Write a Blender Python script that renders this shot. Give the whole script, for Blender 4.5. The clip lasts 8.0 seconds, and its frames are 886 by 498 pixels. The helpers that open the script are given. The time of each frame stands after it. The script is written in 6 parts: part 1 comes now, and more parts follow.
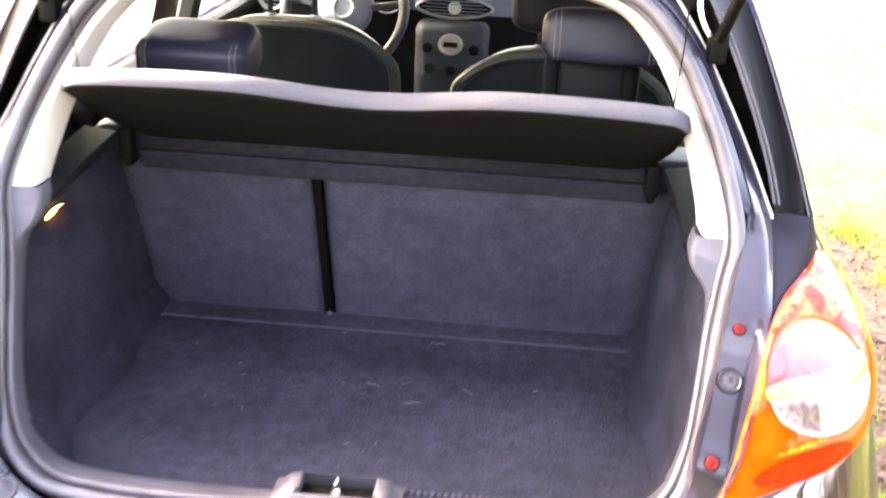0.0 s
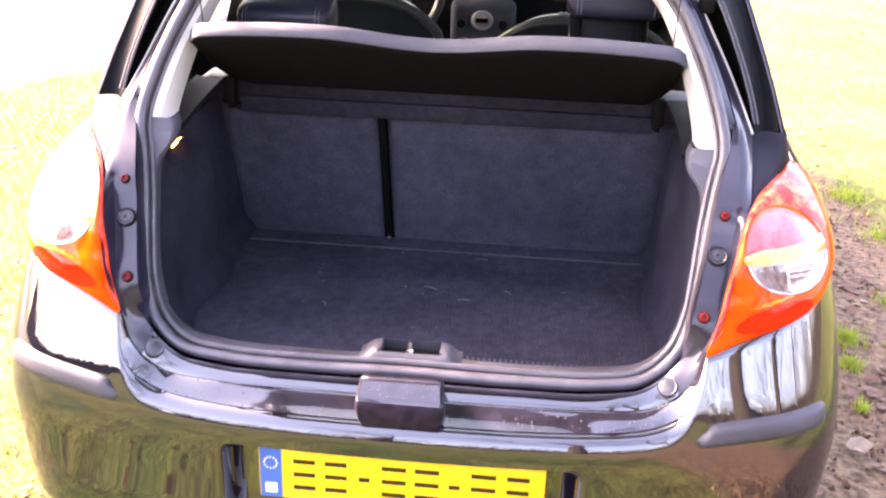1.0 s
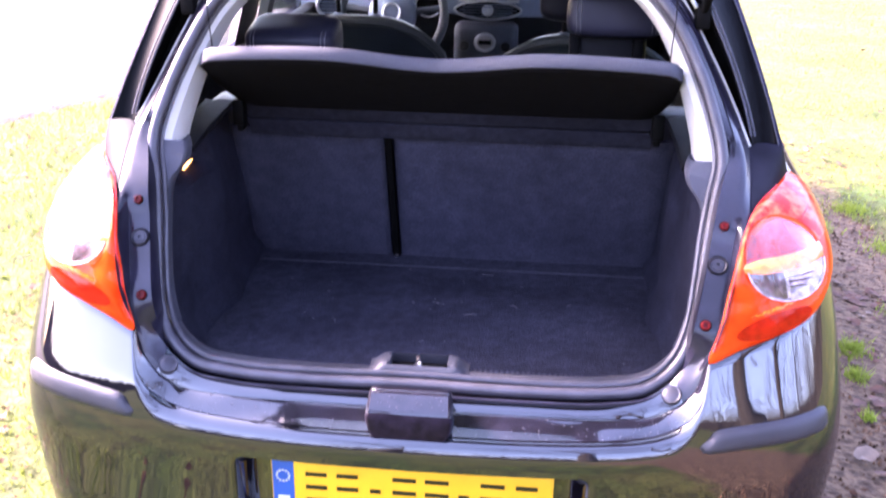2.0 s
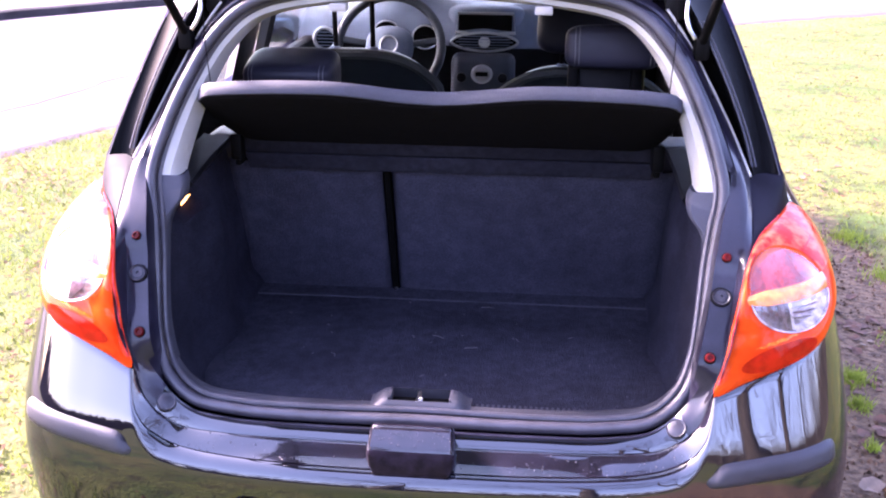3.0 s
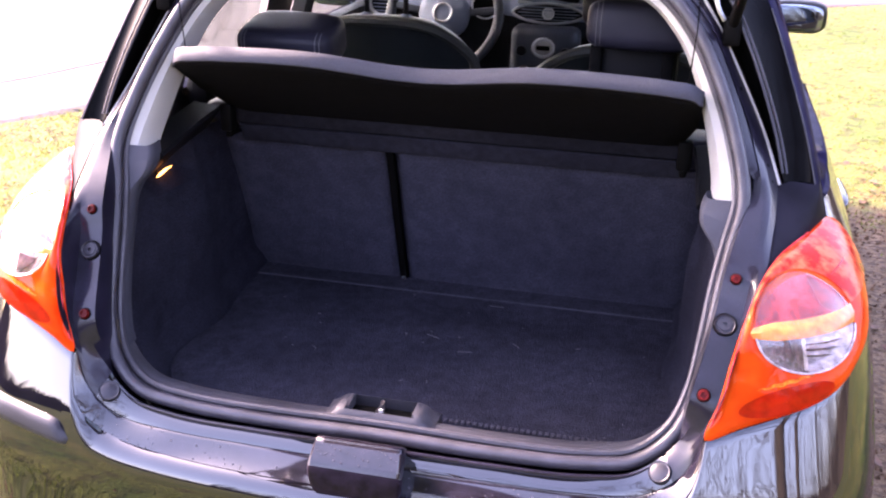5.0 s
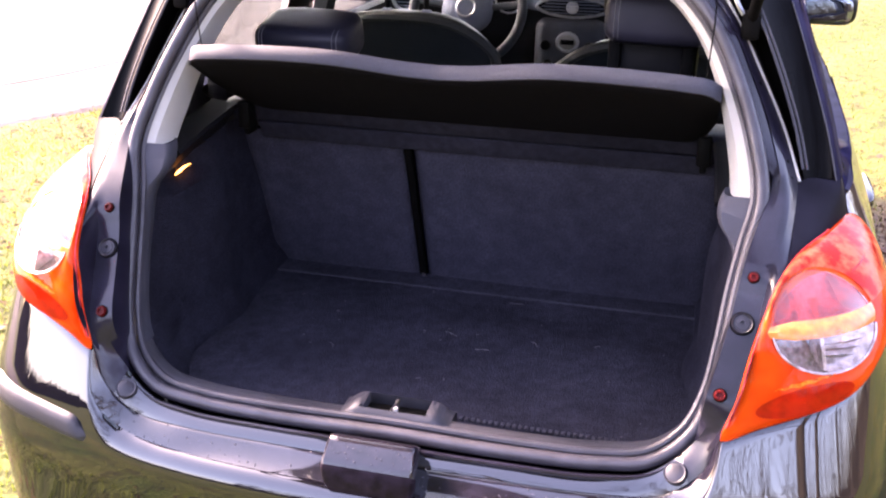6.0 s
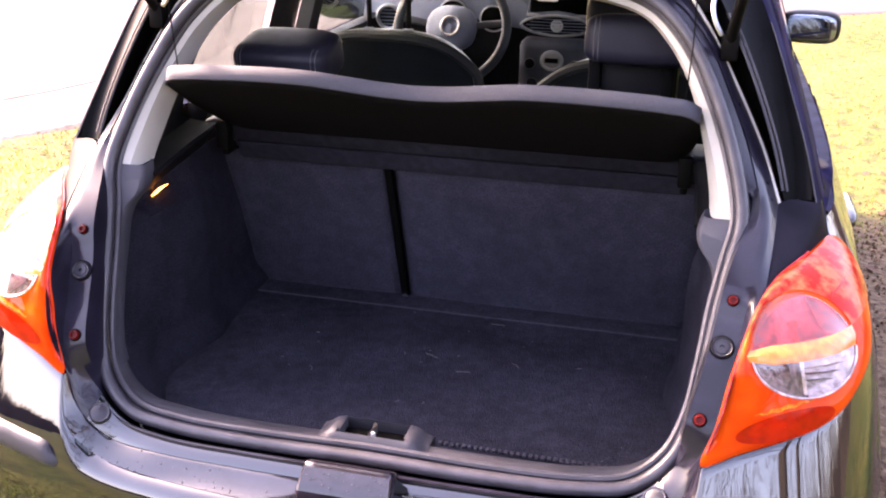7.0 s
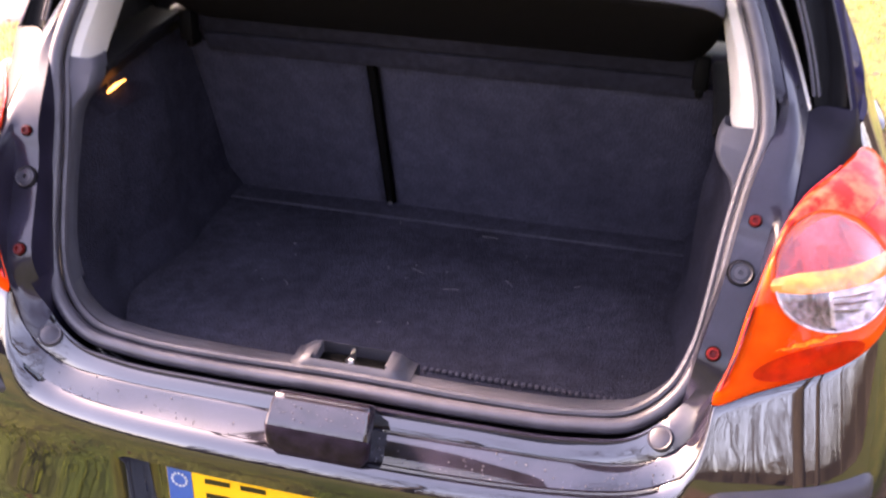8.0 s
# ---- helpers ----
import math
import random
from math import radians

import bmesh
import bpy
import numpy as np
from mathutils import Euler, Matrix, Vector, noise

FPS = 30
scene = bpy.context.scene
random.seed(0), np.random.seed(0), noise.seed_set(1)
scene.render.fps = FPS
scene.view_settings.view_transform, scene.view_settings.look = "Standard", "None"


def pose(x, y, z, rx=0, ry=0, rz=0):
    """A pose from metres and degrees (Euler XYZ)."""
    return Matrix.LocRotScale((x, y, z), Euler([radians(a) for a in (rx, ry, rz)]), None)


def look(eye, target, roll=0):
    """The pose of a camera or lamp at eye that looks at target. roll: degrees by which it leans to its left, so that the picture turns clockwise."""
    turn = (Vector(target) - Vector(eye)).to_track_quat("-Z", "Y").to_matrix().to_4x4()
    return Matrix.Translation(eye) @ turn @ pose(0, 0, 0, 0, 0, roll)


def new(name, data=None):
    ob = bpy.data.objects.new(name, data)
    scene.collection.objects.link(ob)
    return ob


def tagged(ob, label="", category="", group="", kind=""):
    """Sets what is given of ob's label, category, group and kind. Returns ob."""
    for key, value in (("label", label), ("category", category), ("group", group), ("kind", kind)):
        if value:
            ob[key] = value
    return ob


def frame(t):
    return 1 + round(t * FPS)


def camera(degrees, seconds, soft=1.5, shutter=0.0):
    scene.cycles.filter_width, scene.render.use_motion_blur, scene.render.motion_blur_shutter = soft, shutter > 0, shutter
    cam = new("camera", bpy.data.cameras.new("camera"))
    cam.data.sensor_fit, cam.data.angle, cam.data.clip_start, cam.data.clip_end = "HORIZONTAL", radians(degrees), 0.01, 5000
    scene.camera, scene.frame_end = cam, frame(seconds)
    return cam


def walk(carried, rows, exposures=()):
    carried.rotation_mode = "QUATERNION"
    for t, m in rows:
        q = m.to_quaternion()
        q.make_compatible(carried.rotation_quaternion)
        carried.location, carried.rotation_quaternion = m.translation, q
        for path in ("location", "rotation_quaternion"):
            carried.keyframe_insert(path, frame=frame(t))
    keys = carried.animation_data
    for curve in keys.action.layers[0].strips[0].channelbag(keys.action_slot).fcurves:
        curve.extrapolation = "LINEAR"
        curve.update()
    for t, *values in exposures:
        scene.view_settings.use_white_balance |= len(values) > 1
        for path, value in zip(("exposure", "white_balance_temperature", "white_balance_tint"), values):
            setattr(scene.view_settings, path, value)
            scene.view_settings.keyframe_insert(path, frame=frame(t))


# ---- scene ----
cam = camera(47.99, 8.0, soft=2.05, shutter=0.5)
PATH = [
    (0.0, 0.2139, -1.0495, 1.5030, 67.025, -2.624, 4.936),
    (0.5, 0.1954, -1.2870, 1.4893, 67.072, -0.366, 5.041),
    (1.0, 0.1895, -1.4783, 1.5080, 66.904, -1.780, 5.643),
    (1.5, 0.1891, -1.5163, 1.4917, 65.260, -1.449, 5.840),
    (2.0, 0.1979, -1.5230, 1.5077, 68.283, -0.742, 5.720),
    (2.2, 0.1946, -1.5206, 1.5110, 69.162, -0.184, 5.386),
    (3.3, 0.1840, -1.5058, 1.5094, 70.005, -0.567, 5.340),
    (3.5, 0.1749, -1.5053, 1.5133, 69.990, -1.234, 5.198),
    (4.0, 0.1918, -1.4680, 1.5082, 69.433, -1.348, 5.026),
    (4.5, 0.2966, -1.3629, 1.4961, 68.744, -1.041, 7.620),
    (4.7, 0.3539, -1.2950, 1.4895, 68.550, -1.420, 10.289),
    (5.8, 0.4273, -1.2489, 1.4953, 66.859, -0.852, 14.860),
    (6.0, 0.4252, -1.2488, 1.4931, 67.652, -0.704, 14.591),
    (6.5, 0.4329, -1.2377, 1.4968, 68.252, -0.713, 14.445),
    (7.0, 0.4408, -1.2236, 1.4975, 68.538, -0.821, 14.080),
    (7.5, 0.4484, -1.1937, 1.4816, 67.266, -1.198, 14.152),
    (8.0, 0.4093, -1.0607, 1.4524, 62.575, -1.543, 13.916),
]
EXPOSURES = [(0.0, 5.84, 9700, 27), (0.5, 5.48, 9400, 33), (1.0, 5.04, 8500, 39), (2.0, 4.53, 6450, 46), (3.5, 4.14, 6350, 50), (5.0, 4.15, 7300, 45), (7.0, 4.18, 8200, 41), (8.0, 4.26, 8700, 42)]
walk(cam, [(t, pose(*place)) for t, *place in PATH], EXPOSURES)

# ---- light ----
world = bpy.data.worlds.new("world")
scene.world = world
world.use_nodes = True
wn = world.node_tree
sky = wn.nodes.new("ShaderNodeTexSky")
sky.sky_type = "NISHITA"
sky.sun_disc = False
sky.sun_elevation, sky.sun_rotation = radians(35), radians(-69)
sky.air_density, sky.dust_density = 1.0, 2.3
wn.nodes["Background"].inputs["Strength"].default_value = 0.15
wn.links.new(sky.outputs["Color"], wn.nodes["Background"].inputs["Color"])
sun = new("sun", bpy.data.lights.new("sun", "SUN"))
sun.data.energy, sun.data.angle, sun.data.color = 2.9, radians(8), (1.0, 0.95, 0.86)
sun.matrix_world = look((-7.28, 2.79, 5.46), (0, 0, 0))


# ---- materials ----
def material(name, color, rough=0.5, metal=0.0, coat=0.0, vary=0.15, scale=8.0, bump=0.0, bump_scale=60.0, color2=None, specular=0.5,
             transmission=0.0, ior=1.45, coat_ior=1.5, mix=(0.35, 0.65), rough_vary=0.0, sheen=0.0, random_tone=0.0, emit=0.0, fleck=0.0, coat_rough=0.03):
    m = bpy.data.materials.new(name)
    m.use_nodes = True
    nt = m.node_tree
    b = nt.nodes["Principled BSDF"]
    b.inputs["Roughness"].default_value = rough
    b.inputs["Metallic"].default_value = metal
    b.inputs["Coat Weight"].default_value = coat
    b.inputs["Coat IOR"].default_value = coat_ior
    b.inputs["Coat Roughness"].default_value = coat_rough
    b.inputs["Specular IOR Level"].default_value = specular
    b.inputs["Transmission Weight"].default_value = transmission
    b.inputs["IOR"].default_value = ior
    b.inputs["Sheen Weight"].default_value = sheen
    if emit:
        b.inputs["Emission Color"].default_value = (*color, 1)
        b.inputs["Emission Strength"].default_value = emit
    tc = nt.nodes.new("ShaderNodeTexCoord")
    n1 = nt.nodes.new("ShaderNodeTexNoise")
    n1.inputs["Scale"].default_value, n1.inputs["Detail"].default_value = scale, 6
    nt.links.new(tc.outputs["Object"], n1.inputs["Vector"])
    ramp = nt.nodes.new("ShaderNodeValToRGB")
    c2 = color2 if color2 else tuple(min(1, c * (1 + 2 * vary)) for c in color)
    c1 = color if color2 else tuple(c * (1 - vary) for c in color)
    ramp.color_ramp.elements[0].position, ramp.color_ramp.elements[1].position = mix
    ramp.color_ramp.elements[0].color, ramp.color_ramp.elements[1].color = (*c1, 1), (*c2, 1)
    nt.links.new(n1.outputs["Fac"], ramp.inputs["Fac"])
    out = ramp.outputs["Color"]
    if fleck:
        for size, amount in ((bump_scale * 0.9, fleck), (6.0, fleck * 0.7)):
            nf = nt.nodes.new("ShaderNodeTexNoise")
            nf.inputs["Scale"].default_value, nf.inputs["Detail"].default_value = size, 3
            nt.links.new(tc.outputs["Object"], nf.inputs["Vector"])
            mf = nt.nodes.new("ShaderNodeMapRange")
            mf.inputs["From Min"].default_value, mf.inputs["From Max"].default_value = 0.32, 0.68
            mf.inputs["To Min"].default_value, mf.inputs["To Max"].default_value = 1 - amount, 1 + amount
            nt.links.new(nf.outputs["Fac"], mf.inputs["Value"])
            mx = nt.nodes.new("ShaderNodeVectorMath")
            mx.operation = 'SCALE'
            nt.links.new(out, mx.inputs[0])
            nt.links.new(mf.outputs["Result"], mx.inputs["Scale"])
            out = mx.outputs["Vector"]
    if random_tone:
        info = nt.nodes.new("ShaderNodeNewGeometry")
        hsv = nt.nodes.new("ShaderNodeHueSaturation")
        mr = nt.nodes.new("ShaderNodeMapRange")
        mr.inputs["To Min"].default_value, mr.inputs["To Max"].default_value = 1 - random_tone, 1 + random_tone
        nt.links.new(info.outputs["Random Per Island"], mr.inputs["Value"])
        nt.links.new(mr.outputs["Result"], hsv.inputs["Value"])
        nt.links.new(out, hsv.inputs["Color"])
        out = hsv.outputs["Color"]
    nt.links.new(out, b.inputs["Base Color"])
    if rough_vary:
        mr2 = nt.nodes.new("ShaderNodeMapRange")
        mr2.inputs["To Min"].default_value, mr2.inputs["To Max"].default_value = max(0, rough - rough_vary), rough + rough_vary
        n3 = nt.nodes.new("ShaderNodeTexNoise")
        n3.inputs["Scale"].default_value, n3.inputs["Detail"].default_value = scale * 3.1, 8
        nt.links.new(tc.outputs["Object"], n3.inputs["Vector"])
        nt.links.new(n3.outputs["Fac"], mr2.inputs["Value"])
        nt.links.new(mr2.outputs["Result"], b.inputs["Roughness"])
    if bump:
        n2 = nt.nodes.new("ShaderNodeTexNoise")
        n2.inputs["Scale"].default_value, n2.inputs["Detail"].default_value = bump_scale, 5
        nt.links.new(tc.outputs["Object"], n2.inputs["Vector"])
        bp = nt.nodes.new("ShaderNodeBump")
        bp.inputs["Strength"].default_value, bp.inputs["Distance"].default_value = bump, 0.01
        nt.links.new(n2.outputs["Fac"], bp.inputs["Height"])
        nt.links.new(bp.outputs["Normal"], b.inputs["Normal"])
    return m


PAINT = material("black_paint", (0.0035, 0.0031, 0.0052), rough=0.08, coat=1.0, coat_ior=1.78, vary=0.05, scale=30, specular=0.0)
HUMP_PAINT = material("speckled_hump_paint", (0.0052, 0.0040, 0.0066), rough=0.35, coat=0.9, coat_ior=1.58, coat_rough=0.05, vary=0.3, scale=40, specular=0.1, rough_vary=0.05, fleck=0.1, bump_scale=260)
HUMP_FACE = material("satin_hump_face", (0.0085, 0.0056, 0.0098), rough=0.5, coat=0.06, vary=0.35, scale=60, specular=0.06, fleck=0.15, bump_scale=260)
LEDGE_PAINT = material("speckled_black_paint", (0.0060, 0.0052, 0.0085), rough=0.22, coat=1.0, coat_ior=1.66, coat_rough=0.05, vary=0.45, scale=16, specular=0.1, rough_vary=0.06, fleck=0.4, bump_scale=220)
# black body paint with the sky's blue reflection put into its base colour
PILLAR_SKY_BLUE = material("sky_tinted_pillar_paint", (0.0100, 0.0092, 0.0240), rough=0.45, coat=0.06, coat_ior=1.4, specular=0.0, vary=0.3, scale=12)
SHOULDER_BLACK = material("satin_black_panel", (0.0060, 0.0055, 0.0090), rough=0.55, coat=0.0, specular=0.04, vary=0.25, scale=16, rough_vary=0.06)
PILLAR_BLACK = material("pillar_black", (0.0015, 0.0014, 0.0016), rough=0.16, vary=0.2, scale=20, specular=0.03)
FLANGE_PAINT = material("black_flange_paint", (0.0072, 0.0064, 0.0120), rough=0.35, coat=0.5, coat_ior=1.5, coat_rough=0.10, specular=0.1, vary=0.25, scale=14, rough_vary=0.08, fleck=0.15, bump_scale=260)
PLASTIC = material("grey_plastic", (0.0340, 0.0335, 0.0400), rough=0.45, bump=0.15, bump_scale=900, rough_vary=0.08, specular=0.25)
MOULDING = material("grey_moulding_plastic", (0.0230, 0.0225, 0.0275), rough=0.40, bump=0.15, bump_scale=900, rough_vary=0.08, specular=0.25)
DARK_PLASTIC = material("black_plastic", (0.00385, 0.00385, 0.00468), rough=0.5, bump=0.1, bump_scale=700, rough_vary=0.1, specular=0.12)
RUBBER = material("rubber_seal", (0.0245, 0.0232, 0.0300), rough=0.38, vary=0.2, scale=25, rough_vary=0.1, specular=0.5)
# Carpet blue stands in for sky light; tones differ with light inside the boot.
FLOOR_CARPET = material("boot_floor_carpet", (0.0215, 0.0215, 0.0305), rough=1.0, vary=0.12, scale=40, bump=0.55, bump_scale=300, specular=0.03, fleck=0.28)
SEAT_CARPET = material("seat_back_carpet", (0.0262, 0.0267, 0.0395), rough=1.0, vary=0.09, scale=32, bump=0.45, bump_scale=330, specular=0.03, fleck=0.24)
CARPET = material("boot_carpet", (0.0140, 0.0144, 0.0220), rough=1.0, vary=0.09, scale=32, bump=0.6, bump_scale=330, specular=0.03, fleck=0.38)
FELT = material("shelf_felt", (0.00352, 0.0036, 0.00464), rough=0.9, vary=0.15, scale=300, bump=0.4, bump_scale=700, specular=0.1)
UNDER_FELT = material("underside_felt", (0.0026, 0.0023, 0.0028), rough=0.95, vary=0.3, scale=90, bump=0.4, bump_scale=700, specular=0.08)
FLAP_FELT = material("flap_felt", (0.0155, 0.0157, 0.0230), rough=0.95, vary=0.12, scale=60, bump=0.4, bump_scale=500, specular=0.05, fleck=0.2)
SHELF_EDGE = material("shelf_edge", (0.0310, 0.0320, 0.0430), rough=0.7, vary=0.06, scale=300, bump=0.2, bump_scale=900, specular=0.3)
TRIM_LIGHT = material("light_trim", (0.285, 0.276, 0.262), rough=0.55, vary=0.05, bump=0.1, bump_scale=600, specular=0.35)
TRIM_GREY = material("grey_trim", (0.0320, 0.0330, 0.0425), rough=0.6, bump=0.1, bump_scale=800, rough_vary=0.06, specular=0.2)
LEATHER = material("black_leather", (0.0125, 0.0122, 0.0190), rough=0.42, bump=0.06, bump_scale=700, rough_vary=0.05, specular=0.2)
SEAT_GREY = material("dark_grey_leather", (0.0095, 0.0128, 0.0150), rough=0.38, bump=0.06, bump_scale=600, rough_vary=0.05, specular=0.3)
SEAT_EDGE = material("grey_green_seat_edge", (0.026, 0.029, 0.028), rough=0.55, bump=0.05, bump_scale=600, specular=0.3)
STITCH = material("grey_stitching", (0.0605, 0.0605, 0.0633), rough=0.7)
FOOTWELL_SHADE = material("footwell_shade_plastic", (0.006, 0.006, 0.008), rough=0.5, specular=0.15, vary=0.2)
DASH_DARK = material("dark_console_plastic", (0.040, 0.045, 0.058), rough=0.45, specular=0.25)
DASH = material("dashboard_plastic", (0.118, 0.140, 0.190), rough=0.5, bump=0.2, bump_scale=500, specular=0.3)
SILVER = material("silver_trim", (0.378, 0.383, 0.394), rough=0.32, metal=0.45, vary=0.05)
WHEEL_GREY = material("wheel_leather", (0.036, 0.041, 0.048), rough=0.5, bump=0.05, bump_scale=600, specular=0.3)
STEEL = material("steel", (0.55, 0.55, 0.57), rough=0.3, metal=1.0, vary=0.1)
FACET = material("faceted_chrome", (0.27, 0.215, 0.225), rough=0.22, metal=0.8, vary=0.5, scale=160, bump=0.6, bump_scale=260)
BLACK = material("black_void", (0.001, 0.001, 0.0011), rough=0.7, specular=0.08)
HEADLINING = material("headlining", (0.085, 0.083, 0.080), rough=0.9, bump=0.2, bump_scale=500, specular=0.1)
LENS_RED = material("red_lens", (0.45, 0.023, 0.0015), rough=0.12, coat=0.22, coat_ior=1.5, vary=0.1, scale=16, color2=(0.56, 0.052, 0.004), specular=0.03)
LENS_MOTTLE = material("mottled_red_lens", (0.33, 0.0085, 0.0022), rough=0.14, coat=0.22, vary=0.3, scale=34, color2=(0.60, 0.085, 0.034), mix=(0.42, 0.58), specular=0.05)
LENS_DARK = material("dark_red_lens", (0.20, 0.0065, 0.0012), rough=0.1, coat=0.3, vary=0.25, scale=60, specular=0.1)
LENS_PINK = material("pink_lens", (0.52, 0.036, 0.036), rough=0.18, metal=0.5, vary=0.45, scale=38, bump=0.4, bump_scale=90, specular=0.2)
LENS_EDGE = material("orange_lens", (0.50, 0.150, 0.032), rough=0.15, coat=0.4, vary=0.2, scale=60)
LENS_FOG = material("fog_lens_red", (0.26, 0.0085, 0.0013), rough=0.12, coat=0.2, vary=0.15, scale=50, specular=0.1)
AMBER_GLINT = material("amber_glint", (0.52, 0.090, 0.006), rough=0.15, coat=0.3, vary=0.5, scale=160)
BULB_WHITE = material("white_reflector", (0.42, 0.34, 0.35), rough=0.25, metal=0.6, vary=0.35, scale=70, bump=0.4, bump_scale=120)
PLATE_YELLOW = material("yellow_plate", (0.62, 0.315, 0.008), rough=0.35, coat=0.3, vary=0.04)
PLATE_BLUE = material("blue_plate", (0.008, 0.060, 0.24), rough=0.35, vary=0.05)
PLATE_BLACK = material("plate_print", (0.0033, 0.00275, 0.0022), rough=0.4)
PLATE_WHITE = material("plate_white", (0.40, 0.41, 0.42), rough=0.4)
DROP = material("dried_drop", (0.030, 0.029, 0.034), rough=0.3, vary=0.4, scale=300)
RED_SCREW = material("red_rubber_stop", (0.060, 0.0025, 0.0020), rough=0.45, specular=0.15)
CAP_RUBBER = material("rubber_cap", (0.0120, 0.0115, 0.0175), rough=0.42, specular=0.35, coat=0.2)
TYRE = material("tyre_rubber", (0.00495, 0.00495, 0.00495), rough=0.85, bump=0.4, bump_scale=120)
BULB_LIT = material("lit_boot_lamp", (0.95, 0.40, 0.09), rough=0.3, emit=0.7)
BARK = material("bark", (0.0248, 0.0206, 0.0151), rough=0.9, vary=0.4, scale=9, bump=0.8, bump_scale=25)
LEAF_BROWN = material("dry_leaf", (0.055, 0.022, 0.010), rough=0.8, vary=0.3, scale=20, random_tone=0.5)
LITTER = material("leaf_litter", (0.052, 0.024, 0.012), rough=0.85, vary=0.3, scale=6, random_tone=0.6, specular=0.1)
CRUMB = material("earth_crumb", (0.080, 0.048, 0.029), rough=0.9, vary=0.3, scale=6, random_tone=0.7, specular=0.1)
LEAF_PALE = material("pale_leaf", (0.105, 0.068, 0.042), rough=0.75, vary=0.2, scale=30)
GRASS = material("grass_blades", (0.030, 0.049, 0.0054), rough=0.7, vary=0.3, scale=1.2, color2=(0.060, 0.060, 0.012), random_tone=0.16, specular=0.05)
TUFT = material("fresh_grass_blades", (0.075, 0.110, 0.014), rough=0.7, vary=0.3, scale=6, random_tone=0.3, specular=0.05)
for blades, through_colour in ((GRASS, (0.050, 0.064, 0.012, 1)), (TUFT, (0.095, 0.120, 0.018, 1))):
    blade_nodes = blades.node_tree
    thin = blade_nodes.nodes.new("ShaderNodeBsdfTranslucent")
    thin.inputs["Color"].default_value = through_colour
    both = blade_nodes.nodes.new("ShaderNodeAddShader")
    blade_nodes.links.new(blade_nodes.nodes["Principled BSDF"].outputs[0], both.inputs[0])
    blade_nodes.links.new(thin.outputs[0], both.inputs[1])
    blade_nodes.links.new(both.outputs[0], blade_nodes.nodes["Material Output"].inputs["Surface"])
KERB_STONE = material("kerb_stone", (0.026, 0.022, 0.023), rough=0.9, vary=0.3, scale=3, bump=0.4, bump_scale=60, specular=0.2)
ROAD_DIRT = material("road_dirt", (0.052, 0.042, 0.044), rough=0.9, vary=0.3, scale=5, bump=0.3, bump_scale=120, specular=0.2)
ROAD = material("pale_road", (0.053, 0.044, 0.047), rough=0.85, vary=0.12, scale=0.8, bump=0.3, bump_scale=180, specular=0.2)



def glass(name, tint=(0.9, 0.93, 0.92), ior=1.45):
    m = bpy.data.materials.new(name)
    m.use_nodes = True
    nt = m.node_tree
    b = nt.nodes["Principled BSDF"]
    b.inputs["Roughness"].default_value, b.inputs["IOR"].default_value = 0.0, ior
    b.inputs["Transmission Weight"].default_value = 1.0
    b.inputs["Base Color"].default_value = (*tint, 1)
    return m


GLASS = glass("window_glass", (0.50, 0.57, 0.53))
CLEAR = glass("clear_lens", (0.97, 0.97, 0.98), 1.42)
MIRROR_GLASS = material("mirror_glass", (0.20, 0.24, 0.30), rough=0.01, metal=1.0, vary=0.0)


